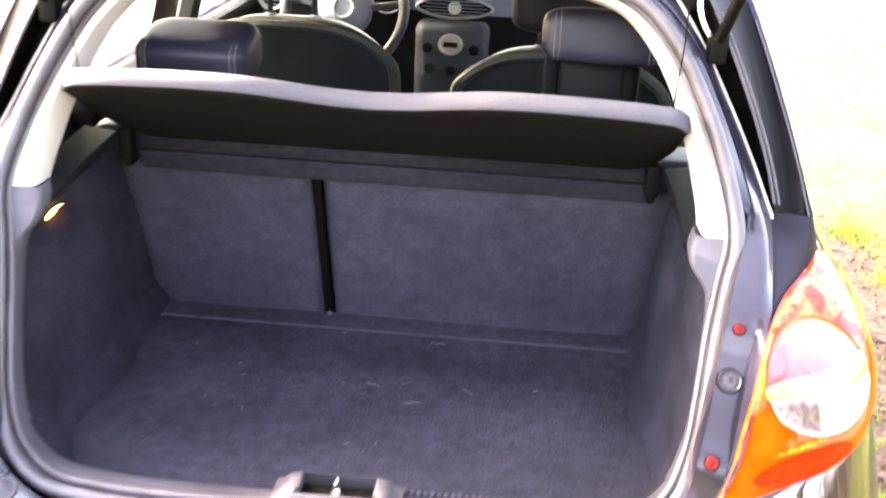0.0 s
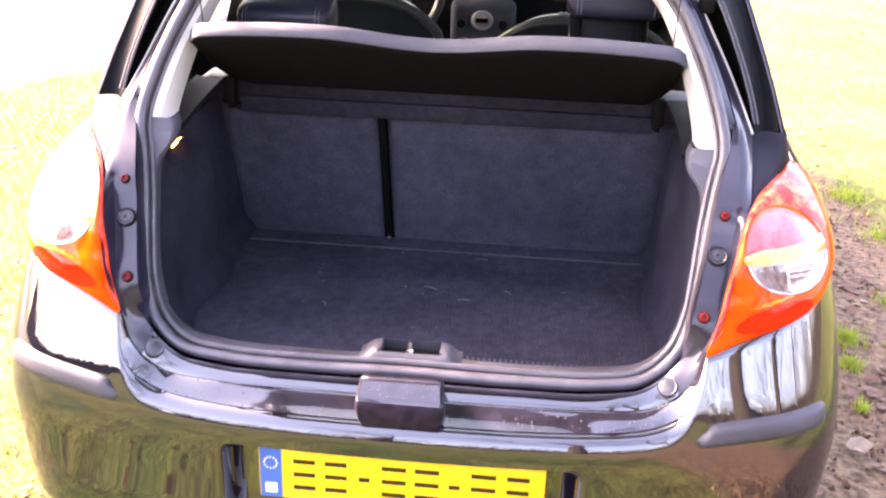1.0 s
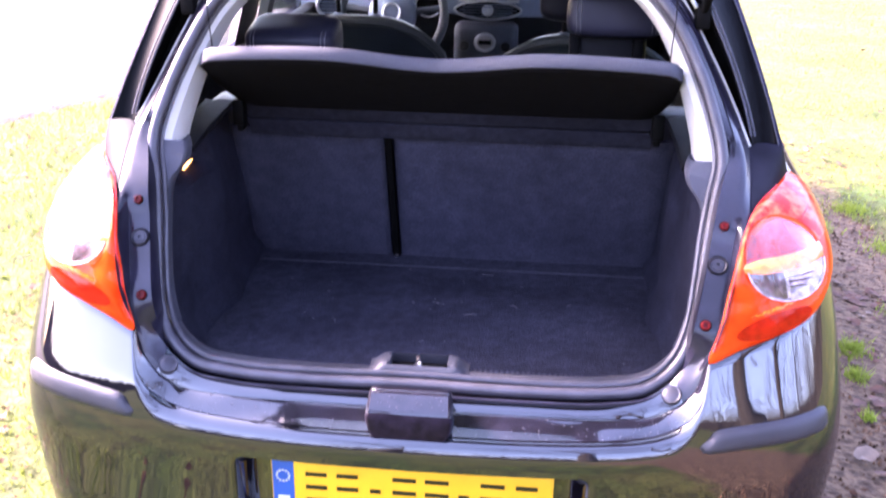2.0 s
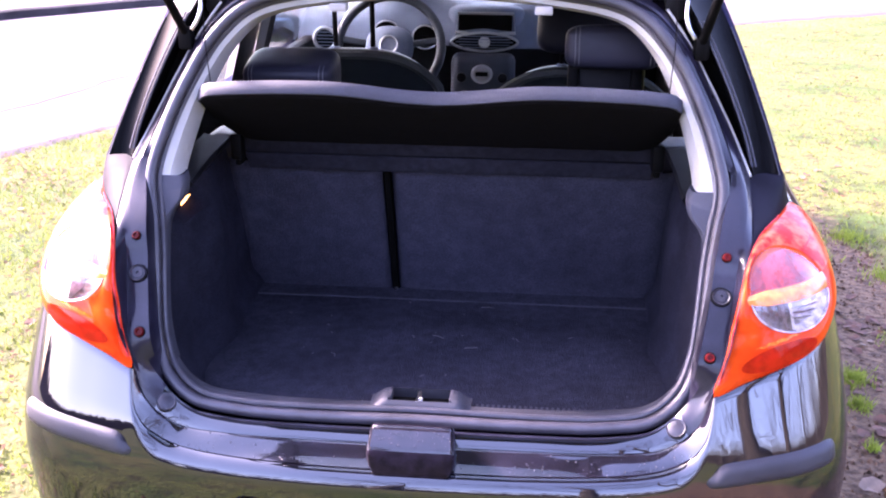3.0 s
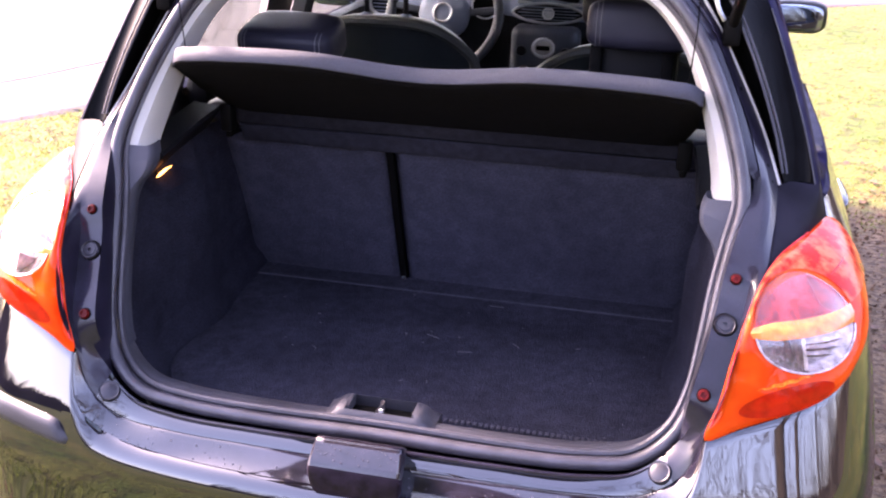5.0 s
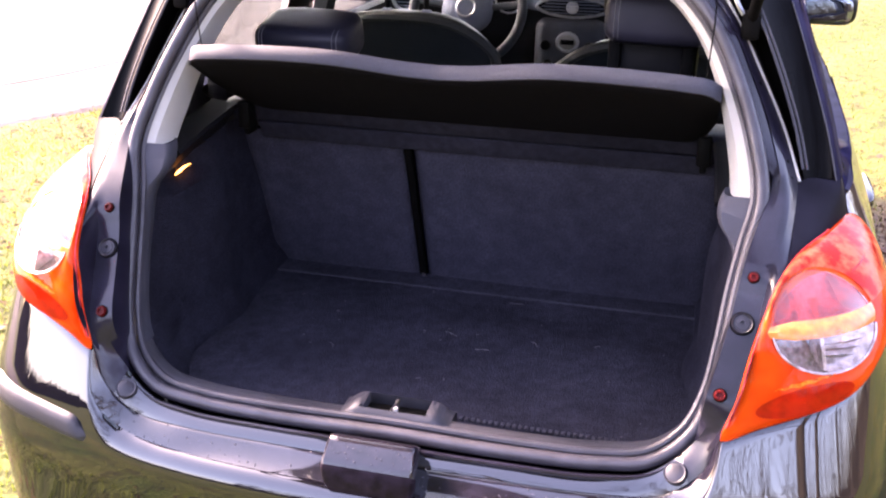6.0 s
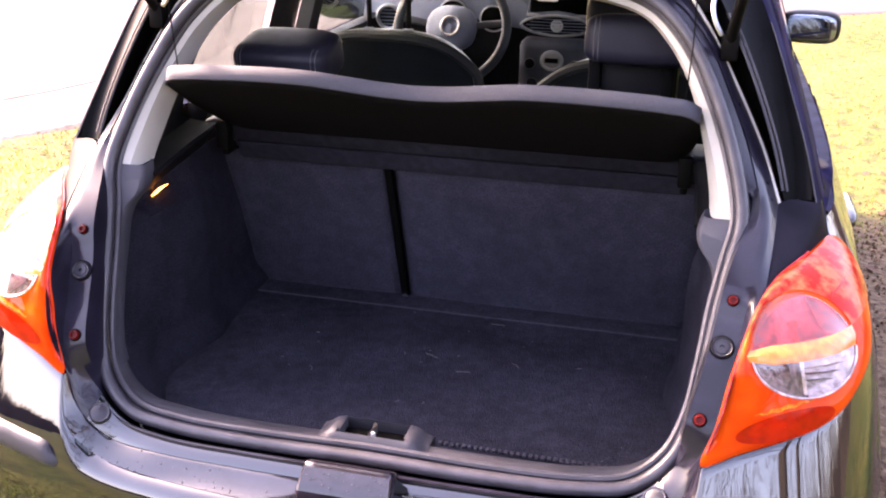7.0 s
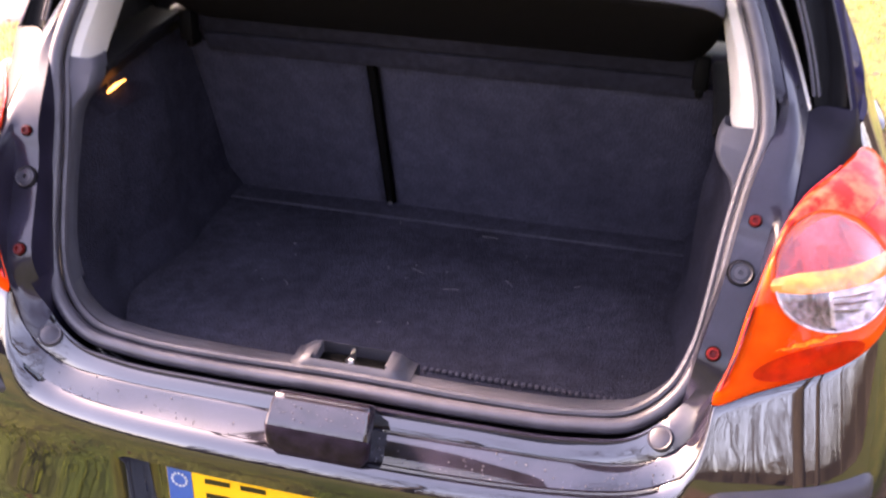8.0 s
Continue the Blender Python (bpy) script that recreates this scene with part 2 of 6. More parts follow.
# ground: grass soil with a bare muddy strip beside the car
def ground_material():
    m = bpy.data.materials.new("ground_soil")
    m.use_nodes = True
    nt = m.node_tree
    b = nt.nodes["Principled BSDF"]
    b.inputs["Roughness"].default_value = 0.9
    b.inputs["Specular IOR Level"].default_value = 0.2
    tc = nt.nodes.new("ShaderNodeTexCoord")
    att = nt.nodes.new("ShaderNodeAttribute")
    att.attribute_name = "mud"
    def noise_node(s, d=8):
        n = nt.nodes.new("ShaderNodeTexNoise")
        n.inputs["Scale"].default_value, n.inputs["Detail"].default_value = s, d
        nt.links.new(tc.outputs["Object"], n.inputs["Vector"])
        return n
    def ramp_node(a, c1, c2, lo=0.35, hi=0.65):
        r = nt.nodes.new("ShaderNodeValToRGB")
        r.color_ramp.elements[0].position, r.color_ramp.elements[1].position = lo, hi
        r.color_ramp.elements[0].color, r.color_ramp.elements[1].color = (*c1, 1), (*c2, 1)
        nt.links.new(a, r.inputs["Fac"])
        return r
    grass = ramp_node(noise_node(1.7).outputs["Fac"], (0.027, 0.047, 0.0060), (0.068, 0.071, 0.0165), 0.38, 0.62)
    patches = ramp_node(noise_node(11, 4).outputs["Fac"], (0.50, 0.42, 0.37), (1.08, 1.08, 1.0), 0.32, 0.56)
    fine = ramp_node(noise_node(60).outputs["Fac"], (0.72, 0.72, 0.72), (1.2, 1.2, 1.2))
    soil = ramp_node(noise_node(42, 12).outputs["Fac"], (0.036, 0.0210, 0.0115), (0.120, 0.077, 0.043), 0.34, 0.66)
    mul = nt.nodes.new("ShaderNodeMix")
    mul.data_type, mul.blend_type = "RGBA", "MULTIPLY"
    mul.inputs["Factor"].default_value = 1.0
    nt.links.new(grass.outputs["Color"], mul.inputs["A"])
    nt.links.new(fine.outputs["Color"], mul.inputs["B"])
    turf = nt.nodes.new("ShaderNodeMix")
    turf.data_type, turf.blend_type = "RGBA", "MULTIPLY"
    turf.inputs["Factor"].default_value = 1.0
    nt.links.new(mul.outputs["Result"], turf.inputs["A"])
    nt.links.new(patches.outputs["Color"], turf.inputs["B"])
    add = nt.nodes.new("ShaderNodeMath")
    add.operation = "MULTIPLY_ADD"
    add.inputs[1].default_value, add.inputs[2].default_value = 0.9, -0.45
    nt.links.new(noise_node(7, 10).outputs["Fac"], add.inputs[0])
    sum_ = nt.nodes.new("ShaderNodeMath")
    sum_.operation, sum_.use_clamp = "ADD", True
    nt.links.new(add.outputs[0], sum_.inputs[0])
    nt.links.new(att.outputs["Fac"], sum_.inputs[1])
    edge = ramp_node(sum_.outputs[0], (0, 0, 0), (1, 1, 1), 0.35, 0.6)
    mixer = nt.nodes.new("ShaderNodeMix")
    mixer.data_type = "RGBA"
    nt.links.new(edge.outputs["Color"], mixer.inputs["Factor"])
    nt.links.new(turf.outputs["Result"], mixer.inputs["A"])
    nt.links.new(soil.outputs["Color"], mixer.inputs["B"])
    nt.links.new(mixer.outputs["Result"], b.inputs["Base Color"])
    bp = nt.nodes.new("ShaderNodeBump")
    bp.inputs["Strength"].default_value, bp.inputs["Distance"].default_value = 1.0, 0.013
    nt.links.new(noise_node(45, 10).outputs["Fac"], bp.inputs["Height"])
    nt.links.new(bp.outputs["Normal"], b.inputs["Normal"])
    return m


SOIL = ground_material()


# ---- shape helpers ----
def mesh_of(name, verts, faces, mat, smooth=True):
    me = bpy.data.meshes.new(name)
    me.from_pydata([tuple(v) for v in verts], [], faces)
    bm = bmesh.new()
    bm.from_mesh(me)
    bmesh.ops.remove_doubles(bm, verts=bm.verts, dist=1e-5)
    bmesh.ops.recalc_face_normals(bm, faces=bm.faces)
    bm.to_mesh(me)
    bm.free()
    me.materials.append(mat)
    if smooth:
        me.polygons.foreach_set("use_smooth", [True] * len(me.polygons))
        me.set_sharp_from_angle(angle=radians(40))
    return me


def part(name, data, parent=None, label=""):
    ob = new(name, data)
    ob.parent = parent
    if label:
        tagged(ob, label)
    return ob


def grid(cols, closed_u=False, closed_v=False):
    """Vertices and faces from a list of equally long columns of points."""
    n, k = len(cols), len(cols[0])
    verts = [p for c in cols for p in c]
    faces = []
    for i in range(n if closed_u else n - 1):
        for j in range(k if closed_v else k - 1):
            a, b = i, (i + 1) % n
            c, d = j, (j + 1) % k
            faces.append((a * k + c, b * k + c, b * k + d, a * k + d))
    return verts, faces


def slab(cols, off):
    """A closed sheet of some thickness from columns of points."""
    off = Vector(off)
    n, k = len(cols), len(cols[0])
    a, f = grid(cols)
    b = [Vector(p) + off for p in a]
    m = len(a)
    faces = list(f) + [tuple(i + m for i in reversed(q)) for q in f]
    rim = [i * k for i in range(n)] + [(n - 1) * k + j for j in range(1, k)] + [i * k + k - 1 for i in range(n - 2, -1, -1)] + [j for j in range(k - 2, 0, -1)]
    for p, q in zip(rim, rim[1:] + rim[:1]):
        faces.append((p, q, q + m, p + m))
    return list(a) + b, faces


def curve_through(pts, n, closed=False):
    """n points on a smooth line through pts, evenly spread by length."""
    P = [Vector(p) for p in pts]
    m = len(P)
    dense = []
    segs = m if closed else m - 1
    for i in range(segs):
        p1, p2 = P[i], P[(i + 1) % m]
        p0 = P[(i - 1) % m] if closed or i > 0 else p1 * 2 - p2
        p3 = P[(i + 2) % m] if closed or i + 2 < m else p2 * 2 - p1
        d1, d2, d3 = max((p1 - p0).length, 1e-6) ** .5, max((p2 - p1).length, 1e-6) ** .5, max((p3 - p2).length, 1e-6) ** .5
        m1 = ((p1 - p0) / d1 - (p2 - p0) / (d1 + d2) + (p2 - p1) / d2) * d2
        m2 = ((p2 - p1) / d2 - (p3 - p1) / (d2 + d3) + (p3 - p2) / d3) * d2
        for s in range(24):
            t = s / 24
            dense.append(p1 * (2 * t ** 3 - 3 * t ** 2 + 1) + m1 * (t ** 3 - 2 * t ** 2 + t) + p2 * (-2 * t ** 3 + 3 * t ** 2) + m2 * (t ** 3 - t ** 2))
    dense.append(P[0].copy() if closed else P[-1].copy())
    acc = [0.0]
    for a, b in zip(dense, dense[1:]):
        acc.append(acc[-1] + (b - a).length)
    out, j = [], 0
    for i in range(n):
        want = acc[-1] * i / (n if closed else n - 1)
        while j < len(acc) - 2 and acc[j + 1] < want:
            j += 1
        f = (want - acc[j]) / max(acc[j + 1] - acc[j], 1e-9)
        out.append(dense[j].lerp(dense[j + 1], min(max(f, 0), 1)))
    return out


def tube(path, radius, sides=8, closed=False, taper=None, flat=1.0):
    """A tube along points. taper: a radius factor for each point."""
    P = [Vector(p) for p in path]
    n = len(P)
    cols, ref = [], None
    for i in range(n):
        a = P[i - 1] if (i > 0 or closed) else P[i]
        b = P[(i + 1) % n] if (i < n - 1 or closed) else P[i]
        t = (b - a).normalized()
        if ref is None:
            ref = Vector((0, 0, 1)) if abs(t.z) < 0.9 else Vector((0, 1, 0))
        u = (ref - t * ref.dot(t)).normalized()
        ref = u
        w = t.cross(u)
        r = radius * (taper[i] if taper else 1)
        cols.append([P[i] + (u * math.cos(k * math.tau / sides) * flat + w * math.sin(k * math.tau / sides)) * r for k in range(sides)])
    v, f = grid(cols, closed_u=closed, closed_v=True)
    if not closed:
        f.append(tuple(range(sides)))
        f.append(tuple((n - 1) * sides + k for k in reversed(range(sides))))
    return v, f


def join(*pieces):
    V, Fc = [], []
    for v, f in pieces:
        o = len(V)
        V += list(v)
        Fc += [tuple(i + o for i in q) for q in f]
    return V, Fc


def moved(vf, m):
    return [m @ Vector(p) for p in vf[0]], vf[1]


def flipped(vf):
    return [(-p[0], p[1], p[2]) for p in vf[0]], [tuple(reversed(q)) for q in vf[1]]


def side(vf, s):
    return vf if s > 0 else flipped(vf)


def block(x0, x1, y0, y1, z0, z1, r=0.01, seg=2):
    """A box with rounded edges."""
    bm = bmesh.new()
    bmesh.ops.create_cube(bm, size=1)
    for v in bm.verts:
        v.co = Vector(((x0 + x1) / 2 + v.co.x * (x1 - x0), (y0 + y1) / 2 + v.co.y * (y1 - y0), (z0 + z1) / 2 + v.co.z * (z1 - z0)))
    if r:
        bmesh.ops.bevel(bm, geom=bm.edges[:], offset=r, segments=seg, profile=0.5, affect="EDGES")
    bm.verts.index_update()
    out = [v.co.copy() for v in bm.verts], [tuple(v.index for v in f.verts) for f in bm.faces]
    bm.free()
    return out


def disc(radius, depth, n=20, rings=((1.0, 0.0),), base=0.0):
    """A turned button round z: rings of (radius factor, height)."""
    cols = []
    prof = [(1.0, -depth)] + list(rings)
    for k in range(n):
        a = k * math.tau / n
        cols.append([Vector((math.cos(a) * radius * r, math.sin(a) * radius * r, h + base)) for r, h in prof])
    v, f = grid(cols, closed_u=True)
    m = len(prof)
    f.append(tuple(k * m + m - 1 for k in range(n)))
    return v, f


def cushion(w, d, h, p=3.2, n=20, k=12):
    """A soft rounded block (superellipsoid) round the origin."""
    cols = []
    def sg(c, e):
        return math.copysign(abs(c) ** e, c)
    for i in range(n):
        a = i * math.tau / n
        col = []
        for j in range(k + 1):
            b = -math.pi / 2 + math.pi * j / k
            e = 2 / p
            col.append(Vector((w / 2 * sg(math.cos(b), e) * sg(math.cos(a), e), d / 2 * sg(math.cos(b), e) * sg(math.sin(a), e), h / 2 * sg(math.sin(b), e))))
        cols.append(col)
    return grid(cols, closed_u=True)


def facing(place, normal, up=(0, 0, 1)):
    z = Vector(normal).normalized()
    x = Vector(up).cross(z).normalized()
    y = z.cross(x)
    return Matrix.Translation(place) @ Matrix((x, y, z)).transposed().to_4x4()


def smooth_table(xs, ys):
    xs, ys = np.array(xs, float), np.array(ys, float)
    m = np.gradient(ys, xs)
    def f(v):
        v = min(max(v, xs[0]), xs[-1])
        i = int(min(max(np.searchsorted(xs, v) - 1, 0), len(xs) - 2))
        h = xs[i + 1] - xs[i]
        t = (v - xs[i]) / h
        return float(ys[i] * (2 * t ** 3 - 3 * t ** 2 + 1) + m[i] * h * (t ** 3 - 2 * t ** 2 + t) + ys[i + 1] * (-2 * t ** 3 + 3 * t ** 2) + m[i + 1] * h * (t ** 3 - t ** 2))
    return f


def step(a, b, v):
    if abs(b - a) < 1e-6:
        return float(v > a)
    t = min(max((v - a) / (b - a), 0), 1)
    return t * t * (3 - 2 * t)


# ---- the car's outer surface: a plan line that narrows and leans with height ----
PLAN = curve_through([(0, -.045, 0), (.2, -.041, 0), (.35, -.031, 0), (.5, -.013, 0), (.6, .004, 0), (.68, .025, 0), (.735, .06, 0), (.772, .115, 0),
                      (.795, .185, 0), (.812, .28, 0), (.828, .45, 0), (.838, .62, 0), (.846, .95, 0), (.852, 1.6, 0), (.850, 2.4, 0), (.835, 2.95, 0),
                      (.79, 3.35, 0), (.68, 3.65, 0), (.45, 3.82, 0), (0, 3.88, 0)], 900)
PLAN_X, PLAN_Y = [p.x for p in PLAN], [p.y for p in PLAN]
LEAN_Z = smooth_table([.16, .24, .30, .40, .55, .62, .69, .79, .86, .90, .94, .97, 1.02], [.05, .015, 0, 0, 0, .020, .055, .076, .102, .160, .27, .345, .41])
NARROW = smooth_table([.16, .25, .35, .55, .65, .76, .86, .94, 1.02], [.94, .968, .99, 1, .987, .965, .93, .89, .85])
BACK = next(i for i, x in enumerate(PLAN_X) if x > .845)


def plan_y(px):
    return float(np.interp(px, PLAN_X[:BACK], PLAN_Y[:BACK]))


def skin(px, z, out=0.0):
    """The rear skin at the plan's half width px and the height z, moved outward by out."""
    def at(a, b):
        return Vector((a * NARROW(b), plan_y(a) + LEAN_Z(b), b))
    p = at(px, z)
    if out:
        e = 0.004
        n = (at(px + e, z) - at(px - e, z)).cross(at(px, z + e) - at(px, z - e)).normalized()
        p = p + n * out
    return p


def flank(i, z):
    """The side skin at the plan's i-th point."""
    x, y = PLAN_X[i], PLAN_Y[i]
    fade = 1 - step(.5, 1.8, y)
    waist = 1 - .038 * step(.72, .94, z) * step(.20, .55, y) * step(3.6, 2.6, y)
    full = .034 * step(.78, .95, z) * step(.26, .55, y)
    return Vector((x * (NARROW(z) + full) * waist, y + LEAN_Z(z) * fade, z))


car = new("hatchback_car")
tagged(car, "black five-door hatchback parked on grass with its tailgate open", "car")

# the seal's line round the boot opening, right half from below to above
SEAL_HALF = [(0, .081, .601), (.20, .080, .600), (.34, .084, .604), (.42, .092, .617), (.471, .115, .653), (.497, .15, .705), (.510, .19, .775), (.52, .235, .855),
             (.531, .27, .92), (.541, .30, .98), (.524, .34, 1.058), (.484, .387, 1.156), (.435, .42, 1.235), (.37, .447, 1.29), (.22, .459, 1.322), (0, .462, 1.335)]
MID_HALF = [(0, .044, .593), (.20, .044, .593), (.34, .046, .597), (.425, .054, .614), (.476, .074, .662), (.501, .078, .708), (.514, .100, .775), (.529, .147, .855),
            (.550, .215, .92), (.572, .29, .985), (.551, .36, 1.065), (.508, .395, 1.158), (.458, .432, 1.243), (.385, .458, 1.302), (.22, .472, 1.335), (0, .476, 1.350)]
OUT_HALF = [(0, .023, .5765), (.20, .024, .5765), (.34, .025, .580), (.437, .033, .590), (.490, .040, .630), (.513, .050, .690), (.533, .046, .765), (.553, .088, .848),
            (.588, .198, .908), (.598, .338, .996), (.571, .402, 1.068), (.524, .425, 1.155), (.468, .450, 1.248), (.395, .474, 1.312), (.22, .485, 1.348), (0, .490, 1.362)]


def whole(half, n):
    """The closed loop of a half line and its mirror image."""
    loop = list(half) + [(-x, y, z) for x, y, z in reversed(half[1:-1])]
    return curve_matched(loop, n)


def curve_matched(loop, per):
    """A smooth closed line with the same number of points between each two control points."""
    m = len(loop)
    P = [Vector(p) for p in loop]
    out = []
    for i in range(m):
        p0, p1, p2, p3 = P[i - 1], P[i], P[(i + 1) % m], P[(i + 2) % m]
        d1, d2, d3 = (p1 - p0).length ** .5, (p2 - p1).length ** .5, (p3 - p2).length ** .5
        m1 = ((p1 - p0) / d1 - (p2 - p0) / (d1 + d2) + (p2 - p1) / d2) * d2
        m2 = ((p2 - p1) / d2 - (p3 - p1) / (d2 + d3) + (p3 - p2) / d3) * d2
        for s in range(per):
            t = s / per
            out.append(p1 * (2 * t ** 3 - 3 * t ** 2 + 1) + m1 * (t ** 3 - 2 * t ** 2 + t) + p2 * (-2 * t ** 3 + 3 * t ** 2) + m2 * (t ** 3 - t ** 2))
    return out


PER = 10
SEAL, MID, OUT = whole(SEAL_HALF, PER), whole(MID_HALF, PER), whole(OUT_HALF, PER)


def between(A, B, f, lift=0.0):
    out = []
    for a, b in zip(A, B):
        p = a.lerp(b, f)
        p.y -= lift
        out.append(p)
    return out


# painted channel from the seal out to lamps and bumper
def strip_share(z):
    """1 beside the boot, where the channel holds a flat strip with stops; 0 above and below."""
    return step(.63, .735, z) * step(1.03, .955, z)


def blend(line, target):
    return [p.lerp(q, strip_share(p.z)) for p, q in zip(line, target)]


STRIP_X = smooth_table([.66, .70, .747, .79, .831, .865, .897, .94, .985, 1.05], [.486, .496, .507, .519, .529, .534, .539, .550, .567, .56])
STRIP_Y = smooth_table([.66, .70, .747, .79, .831, .865, .897, .94, .985, 1.05], [.060, .062, .078, .115, .150, .170, .184, .224, .286, .34])


def strip_line(across, back=0.0, up=0.0):
    """A line along the flat strip that carries the stops, that far outward from its middle."""
    out = []
    for p in MID:
        z = min(max(p.z, .66), 1.05)
        out.append(Vector((math.copysign(STRIP_X(z) + across, p.x), STRIP_Y(z) - .12 * across - back, p.z + up - .10 * across)))
    return out


strip_in, strip_out = strip_line(-.017), strip_line(.022)
channel_lines = [SEAL,
                 blend([p + Vector((0, .012 * step(1.03, .94, p.z) + .03 * step(.70, .60, p.z), -.11 * step(.70, .60, p.z))) for p in between(SEAL, MID, .42)], strip_line(-.016, -.045)),
                 blend([p + Vector((0, .022 * step(1.03, .94, p.z) - .012 * step(.70, .60, p.z), -.11 * step(.70, .60, p.z))) for p in between(SEAL, MID, .80)], strip_in),
                 blend([p + Vector((0, .002, -.001)) for p in between(SEAL, MID, .97)], between(strip_in, strip_out, .35)),
                 blend(MID, between(strip_in, strip_out, .70)),
                 blend(between(MID, OUT, .35, .004), strip_out),
                 blend(between(MID, OUT, .50, .003), between(strip_out, OUT, .22, .002)),
                 blend(between(MID, OUT, .62, .003), between(strip_out, OUT, .46, .003)),
                 blend(between(MID, OUT, .80, .002), between(strip_out, OUT, .74, .002)), OUT]
for _ in range(14):
    for q in range(2, len(channel_lines) - 1):
        line = channel_lines[q]
        n = len(line)
        soft_at = [.5 * max(step(.585, .62, p.z) * step(.745, .715, p.z), step(.915, .95, p.z) * step(1.07, 1.03, p.z)) for p in line]
        channel_lines[q] = [p.lerp((line[i - 1] + line[(i + 1) % n]) * .5, w) for i, (p, w) in enumerate(zip(line, soft_at))]
cv, cf = grid([list(l) for l in zip(*channel_lines)], closed_u=True)
n_line, n_col = len(channel_lines), len(SEAL)
low_face = [all(k // n_line <= 3.7 * PER or k // n_line >= n_col - 3.7 * PER for k in q) for q in cf]
part("opening_channel", mesh_of("opening_channel", cv, [q for q, l in zip(cf, low_face) if not l], FLANGE_PAINT), car, "black painted sheet metal channel round the boot opening")
part("sill_channel", mesh_of("sill_channel", cv, [q for q, l in zip(cf, low_face) if l], PAINT), car, "glossy black painted sill below the boot opening")
rim_line = [p + Vector((0, -.003, .0005)) for p in MID[n_col - 33:] + MID[:34]]
part("sill_rim", mesh_of("sill_rim", *tube(rim_line, .0042, 8, taper=[min(1, .15 + min(i, 66 - i) / 10) for i in range(67)]), FLANGE_PAINT), car, "rolled edge of the painted sill")
centre = Vector((0, .3, .95))
seal_line = between(SEAL, MID, .10, .008)
part("boot_seal", mesh_of("boot_seal", *join(tube(seal_line, .0112, 10, True), tube([p + (centre - p).normalized() * .0125 + Vector((0, .012, 0)) for p in seal_line], .0062, 8, True)), RUBBER),
     car, "grey rubber seal round the boot opening")


# ---- bumper ----
EDGE_IN = smooth_table([0, .2, .34, .40, .44, .47, .495, .512, .5205, .5265], [.552, .552, .555, .559, .566, .578, .600, .630, .659, .689])


def bumper_top(px):
    """Height of the bumper face's upper edge."""
    if px < .5265:
        return EDGE_IN(px)
    return float(np.interp(px, [.5265, .58, .643, .715, .757, .785, .80, .83], [.689, .709, .729, .755, .787, .80, .80, .80]))


def recess(x, z):
    w = step(.325, .285, abs(x)) * step(.318, .336, z) * step(.492, .470, z)
    return .052 * w


def bumper_lean(z):
    """How far the bumper's corner leans forward past the lamp's own surface."""
    return (.0135 + .455 * (z - .605) - LEAN_Z(z)) * step(.585, .62, z)


def bumper():
    xs = sorted(set([round(.01 * i, 4) for i in range(0, 84)] + [.4425 + .0025 * i for i in range(35)] + [.276, .283, .288, .294, .298, .305, .315, .322, .745, .755, .765, .775, .785, .795, .802, .806, .812]))
    xs = [x for x in xs if x <= .818]
    cols = []
    for s, seq in ((-1, list(reversed(xs))), (1, xs[1:])):
        for px in seq:
            top = bumper_top(px)
            w = step(.5265, .46, px)
            deep = .003 + .020 * w
            roll = .014 + .020 * w
            zs = [.19, .215, .24, .262, .28, .295, .303, .306, .312, .320, .327, .334, .342, .36, .40, .44, .465, .472, .479, .486, .493, .505]
            zs = zs + [.505 + (top - roll - .505) * k / 9 for k in range(1, 10)]
            col = []
            inner = Vector((-(plan_y(px + .004) - plan_y(px - .004)), .008, 0)).normalized()
            for z, turn in [(z, 0) for z in zs] + [(top - roll * (1 - u), u) for u in (.2, .38, .54, .68, .80, .89, .95, .985, 1.0)]:
                p = skin(px, z)
                p.y += recess(p.x, z) + bumper_lean(z)
                if z < .300:
                    p.y -= .012 * step(.535, .40, px) + .004
                p = p + inner * (deep * (1 - math.sqrt(max(0, 1 - turn * turn))))
                p.x *= s
                col.append(p)
            if px >= .5265:
                p = skin(px, top) + inner * .016 + Vector((0, bumper_lean(top), 0))
                p.x *= s
                col.append(p)
            else:
                col.append(col[-1].copy())
            cols.append(col)
    # sloping upper ledge from the face's edge to the valley line
    ctrl = [0, .2, .34, .45, .508, .5262]
    pxs = []
    for i in range(5):
        pxs += [ctrl[i] + (ctrl[i + 1] - ctrl[i]) * k / PER for k in range(PER)]
    pxs.append(ctrl[5])
    pieces = [grid(cols)]
    for s in (1, -1):
        rows = []
        for k, px in enumerate(pxs):
            top = bumper_top(px)
            inner = Vector((-(plan_y(px + .004) - plan_y(px - .004)), .008, 0)).normalized()
            a = skin(px, top) + inner * (.003 + .020 * step(.5265, .46, px)) + Vector((0, bumper_lean(top), 0))
            b = OUT[k].copy()
            c = step(.40, .26, px)
            row = [a] + [a.lerp(b, f) + Vector((-.2 * step(.40, .50, px), -.5, .8)) * (h * (a - b).length) for f, h in ((.05, .010 - .022 * c), (.12, .022 - .046 * c), (.22, .036 - .075 * c), (.32, .046 - .092 * c), (.42, .052 - .100 * c), (.55, .053 - .098 * c), (.70, .044 - .080 * c), (.85, .025 - .046 * c), (.94, .010 - .018 * c))] + [b + Vector((0, .001, -.001))]
            rows.append([Vector((p.x * s, p.y, p.z)) for p in row])
        pieces.append(grid(rows))
    return pieces[0], join(*pieces[1:])


bumper_face, bumper_ledge = bumper()
bumper_part = part("rear_bumper", mesh_of("rear_bumper", *bumper_face, PAINT), car, "glossy black painted rear bumper with water spots")


